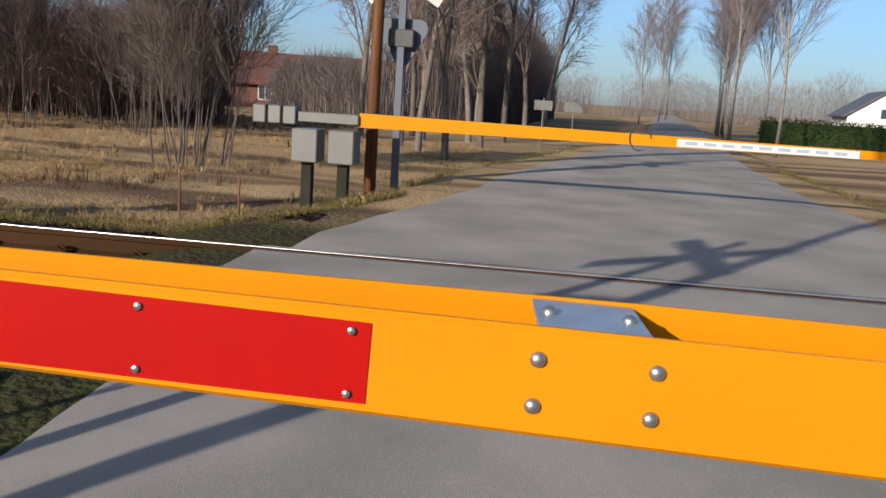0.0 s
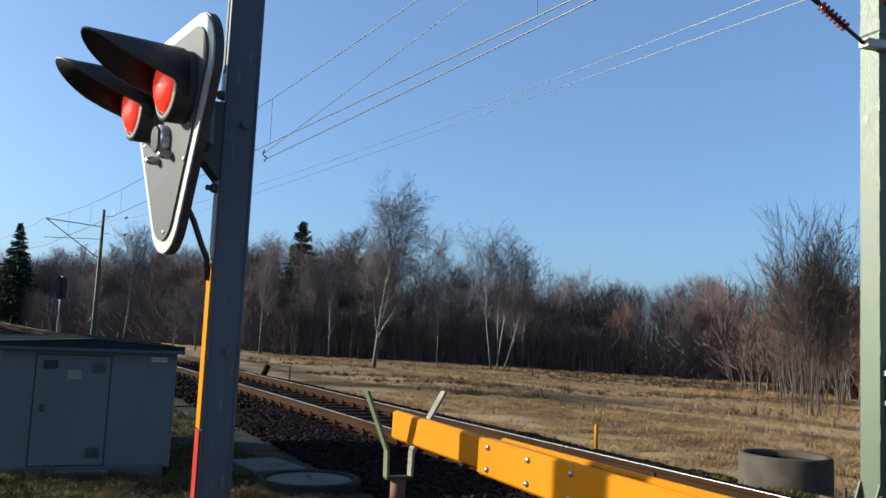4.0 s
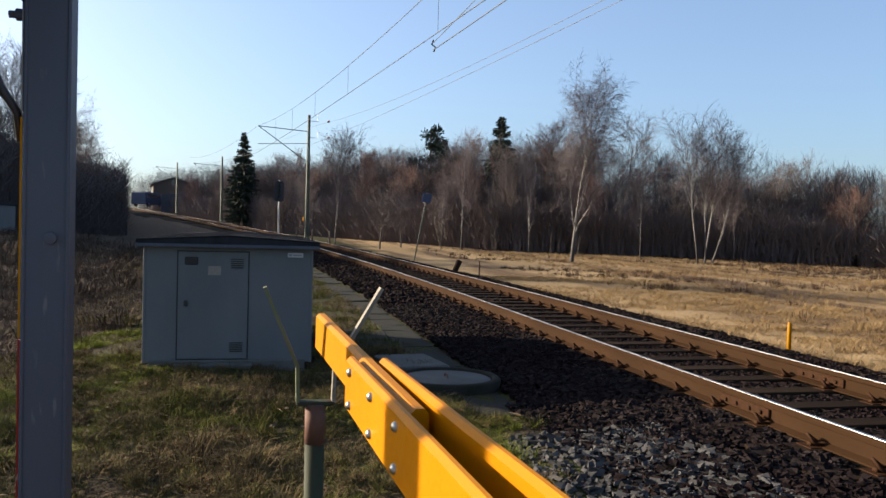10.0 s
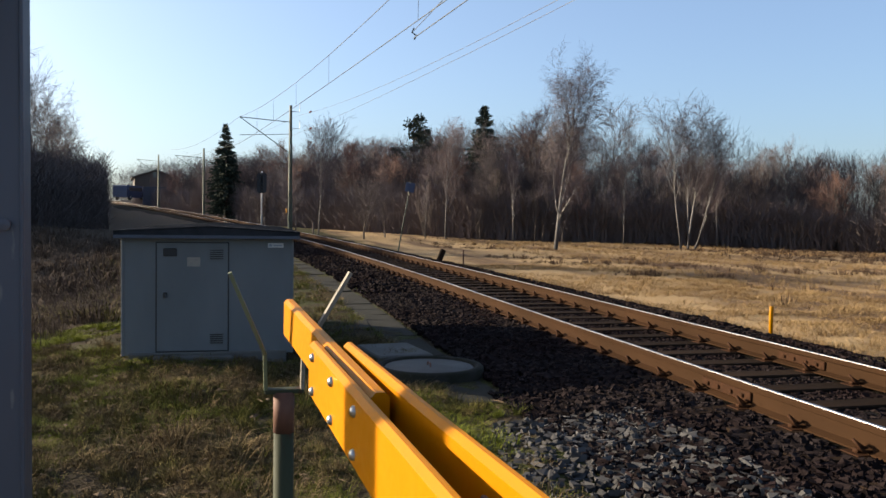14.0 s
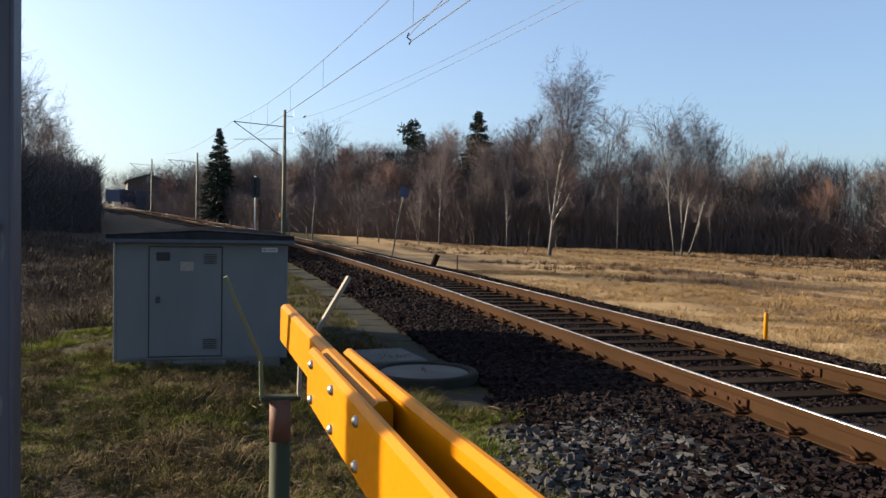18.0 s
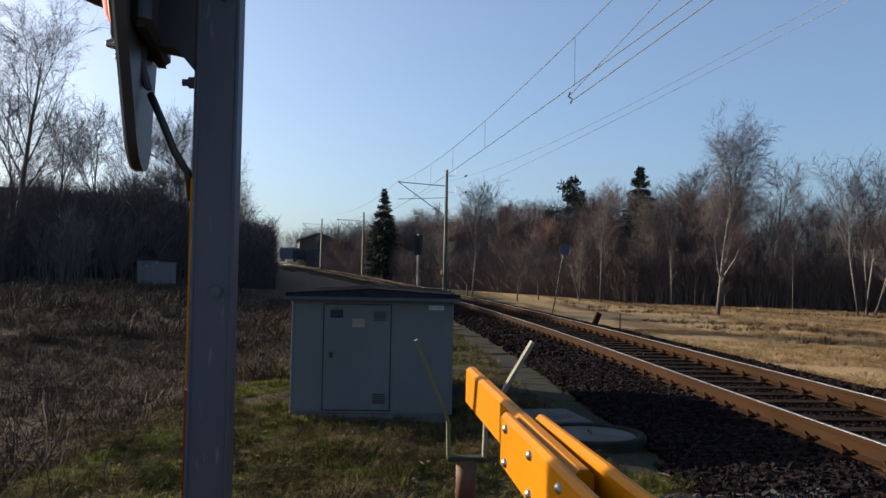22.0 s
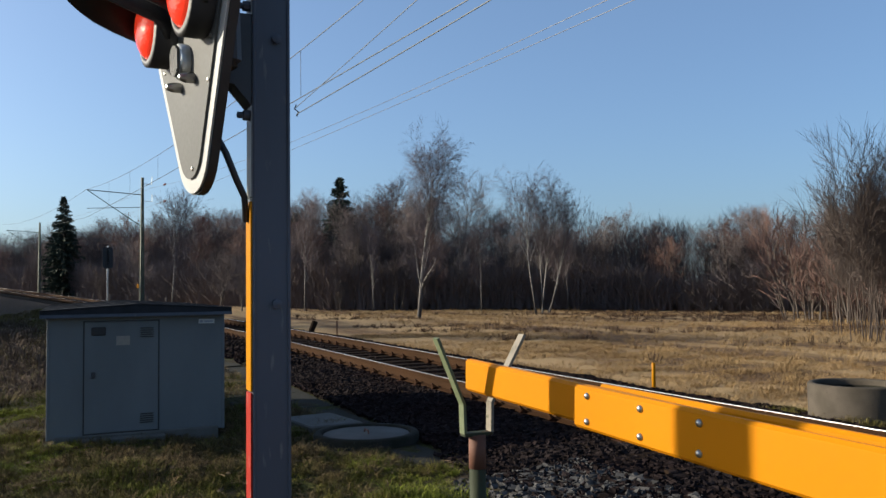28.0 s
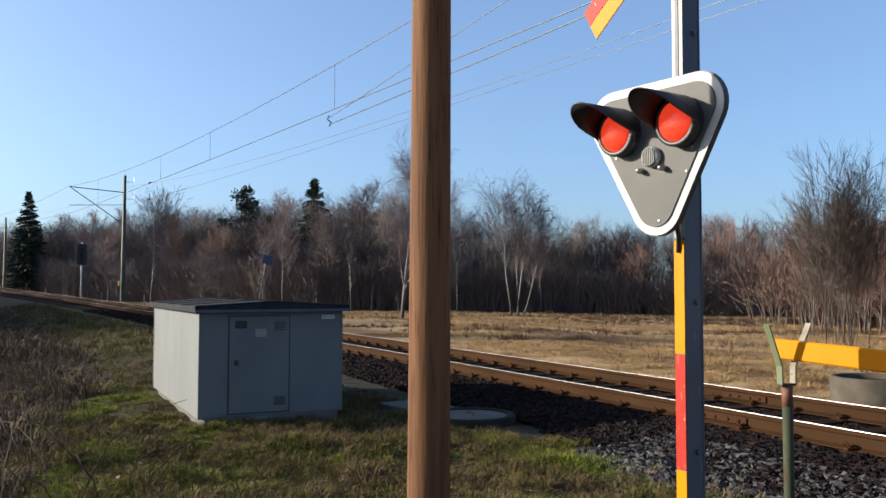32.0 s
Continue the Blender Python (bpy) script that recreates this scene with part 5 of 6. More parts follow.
M["barn"] = mat("dark_board_wall", (0.075, 0.06, 0.05), (0.055, 0.045, 0.038), 3, 0.85, 0, 0.2, 30, None, 0, (3, 3, 0.1))
ring_well(pose(-8.46, 2.64, 0, 0, 0, 30), 0.52, -0.6, 0.11, "open round concrete well ring standing proud of the dry grass", M["concrete_brown"], False)
ring_well(pose(-9.62, -2.76, 0), 0.52, -0.5, -0.17, "low round concrete well with a pale lid beside the ballast", M["concrete_moss"])
slab = thing("cover_slab", pose(-10.75, -2.9, -0.2, 0, 0, 8), "flat broken concrete slab in the grass", "slab")
part("slab", Geo().box(-0.42, 0.42, -0.3, 0.3, -0.08, 0.0, c=0.015), M["concrete"], slab)
slab2 = thing("cover_slab", pose(-13.2, -3.15, -0.24, 0, 0, -5), "flat concrete slab in the grass beside the hut", "slab")
part("slab", Geo().box(-0.5, 0.5, -0.35, 0.35, -0.08, 0.0, c=0.015), M["concrete_moss"], slab2)

trough = thing("cable_trough", pose(0, 0, 0), "row of grey concrete cable trough lids along the ballast", "cable trough", kind="structure")
lid_mesh = Geo().box(-0.375, 0.375, -0.23, 0.23, -0.12, 0.0, c=0.012).mesh("trough_lid", M["concrete_moss"])
rt = random.Random(3)
x = -8.7
while x > -34:
    m = pose(x, line_y(x) - 2.58 + rt.uniform(-0.015, 0.015), line_z(x) - 0.262 + rt.uniform(-0.012, 0.012), rt.uniform(-2, 2), rt.uniform(-1, 1), math.degrees(math.atan2(line_y(x + 0.1) - line_y(x - 0.1), 0.2)) + rt.uniform(-1.5, 1.5))
    part("trough_lid", lid_mesh, None, trough, m=m)
    x -= 0.76


def stake(x, y, h, r, material, label, lean=(0, 0), name="marker_post"):
    z = land(x, y)
    s = thing(name, pose(x, y, z), label, "post", "line-side posts")
    part("post", Geo().tube([(0, 0, -0.2), (lean[0] * h, lean[1] * h, h - 0.01), (lean[0] * h, lean[1] * h, h)], [r, r, r * 0.8], 10), material, s, "", True)
    return s


stake(-12.27, 2.8, 0.42, 0.03, M["yellow_tape"], "short yellow marker post in the dry grass")
stake(-29.2, 2.8, 0.55, 0.025, M["rust_pipe"], "thin rusty marker stake in the dry grass")
stump = thing("leaning_stump", pose(-31.4, 2.45, land(-31.4, 2.45)), "dark leaning timber stump beside the ballast", "stump")
part("stump", Geo().box(-0.1, 0.1, -0.09, 0.09, -0.2, 0.5, pose(0, 0, 0, -22, 0, 0), 0.02), M["sleeper"], stump)
for x, y in ((-4.19, 3.97), (-5.1, 4.4)):
    stake(x, y, 0.55, 0.014, M["rust_pipe"], "thin bare stake at the edge of the meadow")
sp = thing("line_sign", pose(-40.3, 2.55, land(-40.3, 2.55)), "leaning post with a small blue square sign", "sign")
part("post", Geo().tube([(0, 0, -0.3), (0, 0.62, 3.3)], 0.03, 8), M["mast_dark"], sp)
part("board", Geo().box(0.03, 0.05, -0.22, 0.22, -0.22, 0.22, pose(0, 0.58, 3.05, -10, 0, 0), 0.008), M["blue"], sp, "blue square board")
fs = thing("railway_signal", pose(-73, -2.9, 0.45), "dark railway light signal on a slim mast", "signal")
part("mast", Geo().tube([(0, 0, -0.6), (0, 0, 4.4)], 0.07, 8), M["steel"], fs)
part("backboard", Geo().prism([(-0.38, 2.75), (-0.22, 2.6), (0.22, 2.6), (0.38, 2.75), (0.38, 4.15), (0.22, 4.3), (-0.22, 4.3), (-0.38, 4.15)], 0.08, 0.12, "x"), M["black"], fs, "black backboard")
for z in (2.95, 3.3, 3.65, 4.0):
    part("lamp_hood", Geo().lathe([(0.1, 0), (0.12, 0.2), (0.11, 0.2), (0.09, 0.0)], 12, pose(0.12, 0, z, 0, 90, 0)), M["black"], fs)
build_hut(Matrix.LocRotScale((-40.6, -16.4, 0.62), Euler((0, 0, radians(-6))), (0.62, 0.62, 0.92)), "far grey relay hut before the dark thicket")
for k in range(9):
    x = -62 - 5 * k
    stake(x, line_y(x) + 4.6, 1.1, 0.05, M["bark"], "old fence post beside the curve")


barn = thing("long_building", pose(-58, -30, 0.4, 0, 0, -8), "long dark flat-roofed building behind the bare trees", "building")
part("wall", Geo().box(-4, 4, -22, 4.3, -1.0, 5.3, c=0.03), M["barn"], barn)
part("roof", Geo().box(-4.4, 4.4, -22.4, 4.7, 5.3, 5.75, c=0.04), M["roof_dark"], barn, "dark flat roof edge")
for k in range(5):
    part("window", Geo().box(3.98, 4.06, -19 + 4.6 * k, -16.6 + 4.6 * k, 1.6, 3.2), M["glass"], barn)


# ---- across the road ----
def far_barrier():
    b = thing("far_barrier", pose(-3.5, 5.45, -0.09), "lowered yellow barrier on grey drive posts beyond the track", "barrier")
    for x in (-0.32, 0.16):
        part("leg", Geo().box(x - 0.07, x + 0.07, -0.07, 0.07, -0.4, 0.34, c=0.01), M["concrete_moss"], b)
    for x in (-0.32, 0.16):
        part("drive_box", Geo().box(x - 0.17, x + 0.17, -0.2, 0.2, 0.33, 0.76, c=0.015), M["plate_grey"], b, "grey drive cabinet")
    arm = part("weight_arm", Geo().box(-1.05, 0.35, -0.08, 0.08, 0.84, 0.97, c=0.01), M["plate_grey"], b, "galvanised counterweight arm")
    for x in (-0.95, -0.75, -0.55):
        part("weight", Geo().box(x - 0.085, x + 0.085, -0.13, 0.13, 0.8, 1.03, c=0.012), M["plate_grey"], arm)
    rod = Geo().tube([(-0.9, 0.1, 0.84), (-0.3, 0.1, 0.7)], 0.012, 6)
    part("rod", rod, M["black"], b)
    p = []
    for x, h in ((0.35, 0.09), (7.6, 0.045)):
        p += [(x, -0.03, 0.905 - h), (x, 0.03, 0.905 - h), (x, 0.03, 0.905 + h), (x, -0.03, 0.905 + h)]
    part("boom", Geo().add(p, [(0, 1, 2, 3), (4, 5, 6, 7), (0, 1, 5, 4), (1, 2, 6, 5), (2, 3, 7, 6), (3, 0, 4, 7)]), M["yellow"], b, "plain yellow boom")
    part("cable_loop", Geo().tube([(3.9 + 0.13 * math.cos(a), -0.04, 0.93 + 0.16 * math.sin(a)) for a in np.arange(0, 5.6, 0.4)], 0.008, 5), M["black"], b)
    sign = part("boom_sign", Geo().box(4.35, 6.5, -0.037, -0.031, 0.855, 0.945), M["label"], b, "white strip with unreadable print")
    for k in range(9):
        part("print_bar", Geo().box(4.45 + k * 0.22, 4.6 + k * 0.22, -0.04, -0.036, 0.88, 0.92), M["label_ink"], sign)


far_barrier()
fp = thing("telegraph_pole", pose(-3.12, 6.1, 0), "dark brown timber pole beside the far barrier", "pole")
part("shaft", Geo().tube([(0, 0, -0.4), (0.02, 0, 3.5), (0.05, 0, 7.5)], [0.085, 0.075, 0.06], 12), M["timber"], fp, "", True)
fsig = thing("crossing_signal", pose(-2.82, 6.35, 0), "back of a crossing signal with white crossed boards", "crossing signal")
part("post", Geo().box(-0.05, 0.05, -0.05, 0.05, -0.4, 3.3, c=0.006), M["pole_grey"], fsig)
part("backboard", Geo().prism([(x, 1.55 + z) for x, z in rounded_triangle(0.69, 0.64, 0.125, 0.105)], 0.08, 0.1, "y"), M["pole_grey"], fsig, "dark back of the signal plate")
part("housing", Geo().box(-0.18, 0.18, -0.06, 0.08, 1.8, 2.05, c=0.02), M["black"], fsig)
for s in (-1, 1):
    part("cross_board", Geo().box(-0.6, 0.6, 0.06 + s * 0.006, 0.066 + s * 0.006, -0.085, 0.085, pose(0, 0, 2.75, 0, s * 32, 0)), M["white"], fsig, "pale back of a crossed board")
for x in (-0.95, 0.1):
    sgn = thing("road_sign", pose(x, 24.5, land(x, 24.5)), "small white road sign on a post seen from behind", "sign", "road signs")
    part("post", Geo().tube([(0, 0, -0.2), (0, 0, 1.85)], 0.022, 8), M["plate_grey"], sgn)
    part("board", Geo().box(-0.32, 0.32, -0.02, 0.0, 1.42, 1.76, c=0.005), M["plate_grey"], sgn)


def house(m, w, d, h, pitch, wall, roof, label, windows=3, chimney=False):
    """A gabled house; the ridge runs along x."""
    ho = thing("house", m, label, "house")
    part("wall", Geo().prism([(-d / 2, -0.6), (d / 2, -0.6), (d / 2, h), (0, h + pitch), (-d / 2, h)], -w / 2, w / 2, "x"), wall, ho)
    r = Geo()
    for s in (-1, 1):
        a, b = Vector((0, 0, h + pitch + 0.08)), Vector((0, s * (d / 2 + 0.5), h - 0.28))
        nrm = Vector((0, -(b - a).z, (b - a).y)).normalized() * 0.14 * s
        p = [(x, q.y + t.y, q.z + t.z) for x in (-w / 2 - 0.4, w / 2 + 0.4) for q in (a, b) for t in (Vector((0, 0, 0)), nrm)]
        r.add(p, [(0, 1, 3, 2), (4, 6, 7, 5), (0, 4, 5, 1), (2, 3, 7, 6), (0, 2, 6, 4), (1, 5, 7, 3)])
    part("roof", r, roof, ho)
    for k in range(windows):
        x = -w / 2 + w * (k + 0.5) / windows
        win = part("window", Geo().box(x - 0.55, x + 0.55, -d / 2 - 0.05, -d / 2 + 0.02, 0.75, 1.95), M["wall_white"], ho, "white window frame")
        for q in (-0.26, 0.26):
            part("pane", Geo().box(x + q - 0.22, x + q + 0.22, -d / 2 - 0.06, -d / 2 - 0.045, 0.85, 1.85), M["glass"], win)
    for s in (-1, 1):
        part("gable_window", Geo().box(s * w / 2 - 0.03, s * w / 2 + 0.03, -0.45, 0.45, h - 0.2, h + 0.8), M["glass"], ho)
    if chimney:
        part("chimney", Geo().box(-0.4, 0.4, -0.3, 0.3, h + pitch - 0.5, h + pitch + 0.8, c=0.03), M["brick"], ho)
    return ho


house(pose(-24, 64, -0.9, 0, 0, 12), 20, 9, 2.2, 2.2, M["brick"], M["roof_red"], "low brick house with a red tiled roof behind bushes", 5, True)
house(pose(-31, 72, -0.5, 0, 0, 30), 10, 8, 2.2, 2.2, M["brick"], M["roof_red"], "red-roofed house half hidden by bare trees", 3)
hedge = thing("hedge", pose(16.5, 50, land(16.5, 50), 0, 0, 20), "clipped dark green hedge before the white houses", "hedge")
rh = random.Random(8)
leaf = Geo()
for k in range(5200):
    c = Vector((rh.uniform(-4.5, 4.5), rh.uniform(-0.6, 0.6), rh.uniform(0.0, 1.75) + rh.gauss(0, 0.05)))
    u = Vector((rh.gauss(0, 1), rh.gauss(0, 1), rh.gauss(0, 1))).normalized()
    w = u.orthogonal().normalized()
    leaf.add([c - u * 0.09, c + w * 0.05, c + u * 0.09, c - w * 0.05], [(0, 1, 2), (0, 2, 3)])
part("foliage", leaf, M["hedge"], hedge)
part("core", Geo().box(-4.4, 4.4, -0.45, 0.45, -0.1, 1.55, c=0.08), M["hedge"], hedge, "dense dark inside of the hedge")
house(pose(36, 96, -0.4, 0, 0, 82), 9, 7.5, 2.2, 2.6, M["wall_white"], M["roof_dark"], "white house with a steep dark roof beside the road", 3)
house(pose(43.5, 92, -0.4, 0, 0, 82), 9, 7.5, 2.2, 2.6, M["wall_white"], M["roof_dark"], "white house with a steep dark roof beside the road", 3)
house(pose(44, 120, -0.4, 0, 0, 82), 9, 7.5, 2.2, 2.6, M["wall_white"], M["roof_dark"], "white house with a steep dark roof beside the road", 3)
house(pose(-168, -20.6, 1.4, 0, 0, 8), 14, 7.2, 6.5, 1.15, M["barn"], M["roof_dark"], "long low station building with a gabled roof beyond the curve", 4)


def van(m):
    v = thing("parked_van", m, "blue van parked beyond the bend of the line", "van")
    part("body", Geo().prism([(-2.4, 0.35), (2.3, 0.35), (2.4, 0.9), (2.1, 1.15), (1.4, 2.0), (-2.3, 2.05), (-2.4, 1.9)], -0.95, 0.95, "x", pose(0, 0, 0, 0, 0, 0)), M["blue"], v)
    part("windscreen", Geo().box(-0.85, 0.85, 1.35, 2.05, 1.2, 1.9), M["glass"], v)
    for s in (-1, 1):
        part("side_window", Geo().box(s * 0.955, s * 0.965, -1.9, 1.3, 1.25, 1.8), M["glass"], v)
    for x in (-0.85, 0.85):
        for y in (-1.5, 1.5):
            wheel = part("wheel", Geo().lathe([(0.0, -0.1), (0.34, -0.1), (0.36, -0.05), (0.36, 0.05), (0.34, 0.1), (0.0, 0.1)], 18, pose(x, y, 0.36, 0, 90, 0)), M["black"], v)
            part("rim", Geo().lathe([(0.001, 0.105), (0.2, 0.105), (0.21, 0.09)], 14, pose(x, y, 0.36, 0, 90, 0)), M["steel"], wheel)


van(Matrix.LocRotScale((-141, -21.6, 3.3), Euler((0, 0, radians(68))), (1.25, 1.25, 1.1)))
M["wall_blue"] = mat("blue_grey_wall", (0.035, 0.04, 0.06), (0.03, 0.034, 0.05), 2, 0.7)
wall = thing("retaining_wall", pose(-139, -17.6, 2.4, 0, 0, 80), "low blue-grey wall beside the bend", "wall", kind="structure")
part("panel", Geo().box(-1.9, 1.9, -0.15, 0.15, -1.5, 3.0, c=0.03), M["wall_blue"], wall)


# ---- scattered small stuff ----
def scatter(name, label, material, protos, spots, category, smooth=False):
    """Many small copies of a few shapes in one mesh; spots: x, y, z, size, turn, tilt."""
    rng = np.random.default_rng(len(spots))
    V, F, k = [], [], 0
    pick = rng.integers(0, len(protos), len(spots))
    for i, (pv, pf) in enumerate(protos):
        s = np.array([q for q, j in zip(spots, pick) if j == i])
        if not len(s):
            continue
        c, sn = np.cos(s[:, 4]), np.sin(s[:, 4])
        x, y, z = pv[None, :, 0], pv[None, :, 1], pv[None, :, 2]
        ct, st = np.cos(s[:, 5])[:, None], np.sin(s[:, 5])[:, None]
        y2, z2 = y * ct - z * st, y * st + z * ct
        w = np.stack([(x * c[:, None] - y2 * sn[:, None]) * s[:, 3:4] + s[:, 0:1], (x * sn[:, None] + y2 * c[:, None]) * s[:, 3:4] + s[:, 1:2], z2 * s[:, 3:4] + s[:, 2:3]], -1)
        f = pf[None] + (np.arange(len(s)) * len(pv))[:, None, None] + k
        V.append(w.reshape(-1, 3))
        F.append(f.reshape(-1, 3))
        k += len(s) * len(pv)
    V, F = np.concatenate(V), np.concatenate(F)
    me = bpy.data.meshes.new(name)
    me.vertices.add(len(V))
    me.vertices.foreach_set("co", V.ravel())
    me.loops.add(len(F) * 3)
    me.loops.foreach_set("vertex_index", F.ravel().astype(np.int32))
    me.polygons.add(len(F))
    me.polygons.foreach_set("loop_start", np.arange(0, len(F) * 3, 3, dtype=np.int32))
    me.materials.append(material)
    me.update(calc_edges=True)
    if smooth:
        me.shade_smooth()
    else:
        me.shade_flat()
    return tagged(new(name, me), label, category, kind="stuff")


def stone_proto(seed):
    r = np.random.default_rng(seed)
    v = np.array([(x, y, z) for x in (-1, 1) for y in (-1, 1) for z in (-1, 1)], float) * 0.72
    v += r.uniform(-0.34, 0.34, (8, 3))
    v *= np.array([r.uniform(0.8, 1.25), r.uniform(0.65, 1.0), r.uniform(0.55, 0.95)])
    f = np.array([(0, 1, 3), (0, 3, 2), (4, 6, 7), (4, 7, 5), (0, 4, 5), (0, 5, 1), (2, 3, 7), (2, 7, 6), (0, 2, 6), (0, 6, 4), (1, 5, 7), (1, 7, 3)])
    return v, f


STONES = [stone_proto(k) for k in range(16)]


def bed_z(u):
    return float(np.interp(u, [-3.6, -2.75, -2.35, -1.75, -0.85, -0.7, 0.7, 0.85, 1.75, 2.35, 2.9], [-0.3, -0.29, -0.25, -0.19, -0.185, -0.212, -0.212, -0.195, -0.2, -0.33, -0.5]))


def stone_spots(n, x0, x1, u0, u1, size, seed):
    r = random.Random(seed)
    out = []
    while len(out) < n:
        x, u = r.uniform(x0, x1), r.uniform(u0, u1)
        if x > -2.95 and abs(u) < 2.0 or x > -2.85:
            continue
        if abs(abs(u) - 0.7525) < 0.1:
            continue
        near_sleeper = abs(((-3.1 - x) + 0.31) % 0.62 - 0.31) < 0.13
        if near_sleeper and abs(u) < 0.9 + 0.2 * r.random():
            if r.random() < 0.9:
                continue
        if u < -2.3 and (-8.7 > x or r.random() < (-2.3 - u) / 1.1):
            continue
        y = line_y(x) + u
        z = line_z(x) + bed_z(u)
        if u < -2.2 or u > 2.3:
            z = max(z, land(x, y))
        s = size * r.uniform(0.55, 1.25)
        out.append((x, y, z + s * r.uniform(-0.25, 0.3), s, r.uniform(0, 6.28), r.uniform(-1.2, 1.2)))
    return out


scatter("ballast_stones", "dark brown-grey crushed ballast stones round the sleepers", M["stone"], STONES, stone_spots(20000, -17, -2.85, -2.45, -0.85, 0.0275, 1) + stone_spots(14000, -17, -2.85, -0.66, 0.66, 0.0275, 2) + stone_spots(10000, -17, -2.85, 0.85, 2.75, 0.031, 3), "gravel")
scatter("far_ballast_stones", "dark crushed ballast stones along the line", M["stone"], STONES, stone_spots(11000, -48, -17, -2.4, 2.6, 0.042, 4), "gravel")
M["pale_stone"] = mat("pale_stone", (0.06, 0.0582, 0.0576), (0.0396, 0.0384, 0.0378), 0.8, 0.9, 0, 0.2, 60, (0.036, 0.034, 0.033), -0.05, island=0.5, spec=0.03)
scatter("loose_stones", "pale grey loose stones spilt into the grass", M["pale_stone"], STONES, stone_spots(2000, -7.6, -5.0, -2.95, -1.6, 0.029, 5) + stone_spots(300, -5.0, -2.85, -2.9, -1.6, 0.028, 6), "gravel")


def blade_proto(seed, n, spread, lean):
    """A tuft of bent blades of height about 1."""
    r = np.random.default_rng(seed)
    v, f = [], []
    for k in range(n):
        a, d = r.uniform(0, 6.283), r.uniform(0, spread)
        b = np.array([math.cos(a) * d, math.sin(a) * d, -0.05])
        h = r.uniform(0.5, 1.0)
        a2 = a + r.uniform(-0.9, 0.9)
        o = np.array([math.cos(a2), math.sin(a2), 0.0]) * lean * r.uniform(0.3, 1.3)
        w = np.array([-math.sin(a2), math.cos(a2), 0]) * r.uniform(0.012, 0.026)
        i = len(v)
        mid = b + o * 0.35 + np.array([0, 0, h * 0.62])
        v += [b + w, b - w, mid + w * 0.8, mid - w * 0.8, b + o + np.array([0, 0, h * (0.95 - 0.25 * lean)])]
        f += [(i, i + 1, i + 3), (i, i + 3, i + 2), (i + 2, i + 3, i + 4)]
    return np.array(v), np.array(f)


TUFT = [blade_proto(k, 18, 0.6, 0.85) for k in range(5)]
STRAW = [blade_proto(20 + k, 12, 0.75, 1.2) for k in range(5)]
STALK = [blade_proto(40 + k, 7, 0.35, 0.35) for k in range(4)]


def grass_spots(n, box, size, seed, keep, rough=1.0):
    r = random.Random(seed)
    out = []
    x0, x1, y0, y1 = box
    while len(out) < n:
        x, y = r.uniform(x0, x1), r.uniform(y0, y1)
        if not keep(x, y, r):
            continue
        s = size * r.uniform(0.5, 1.5) * (0.75 + 0.9 * noise.noise(Vector((x * 1.3, y * 1.3, 9))))
        if s < size * 0.3:
            continue
        out.append((x, y, land(x, y), s, r.uniform(0, 6.28), r.uniform(-0.2, 0.2)))
    return out


def lawn(x, y, r):
    if -14.0 < x < -10.45 and -5.7 < y < -3.95:
        return False
    if math.hypot(x + 9.62, y + 2.76) < 0.56 or (x > -7.8 and y > -3.35 and r.random() < 0.75 + (y + 2.9)):
        return False
    if abs(y - line_y(x) + 2.53) < 0.22 and x < -8.4:
        return False
    return y < line_y(x) - 2.35 and x < -2.95 and not (x > -3.4 and r.random() < 0.5)


M["grass"] = mat("green_grass", (0.0829, 0.0868, 0.0151), (0.0565, 0.0604, 0.0121), 1.5, 0.7, 0, 0, 10, None, 0, island=0.65, spec=0.03)
M["tussock"] = mat("tussock_grass", (0.0834, 0.0796, 0.0182), (0.1014, 0.0725, 0.0361), 2.5, 0.75, 0, 0, 10, None, 0, island=0.7, spec=0.03)
M["straw"] = mat("dry_grass", (0.1217, 0.088, 0.0445), (0.0744, 0.0554, 0.0298), 1.5, 0.8, 0, 0, 10, None, 0, island=0.7, spec=0.03)
M["field_straw"] = mat("pale_field_grass", (0.2918, 0.1958, 0.0906), (0.2074, 0.1344, 0.0637), 0.5, 0.85, 0, 0, 10, None, 0, island=0.3, spec=0.1)
M["dead"] = mat("dead_stalks", (0.0935, 0.0682, 0.0506), (0.066, 0.0506, 0.0385), 1.0, 0.85, 0, 0, 10, None, 0, island=0.4, spec=0.03)
green_patch = lambda x, y, r: lawn(x, y, r) and noise.noise(Vector((x * 0.9, y * 0.9, 2))) + r.uniform(-0.35, 0.35) > 0.0
dry_patch = lambda x, y, r: lawn(x, y, r) and noise.noise(Vector((x * 0.9, y * 0.9, 2))) + r.uniform(-0.4, 0.4) < 0.08
scatter("green_grass", "short green grass tussocks on the verge", M["grass"], TUFT, grass_spots(5200, (-12, -2.9, -8.6, -2.35), 0.09, 1, green_patch) + grass_spots(1500, (-24, -12, -6.2, -2.8), 0.11, 2, green_patch), "grass")
scatter("dry_grass", "matted dry winter grass on the verge", M["straw"], STRAW, grass_spots(5200, (-12, -2.9, -8.6, -2.35), 0.115, 3, dry_patch) + grass_spots(1500, (-24, -12, -6.2, -2.8), 0.13, 4, dry_patch), "grass")
rc = random.Random(31)
clumps, straw_clumps = [], []
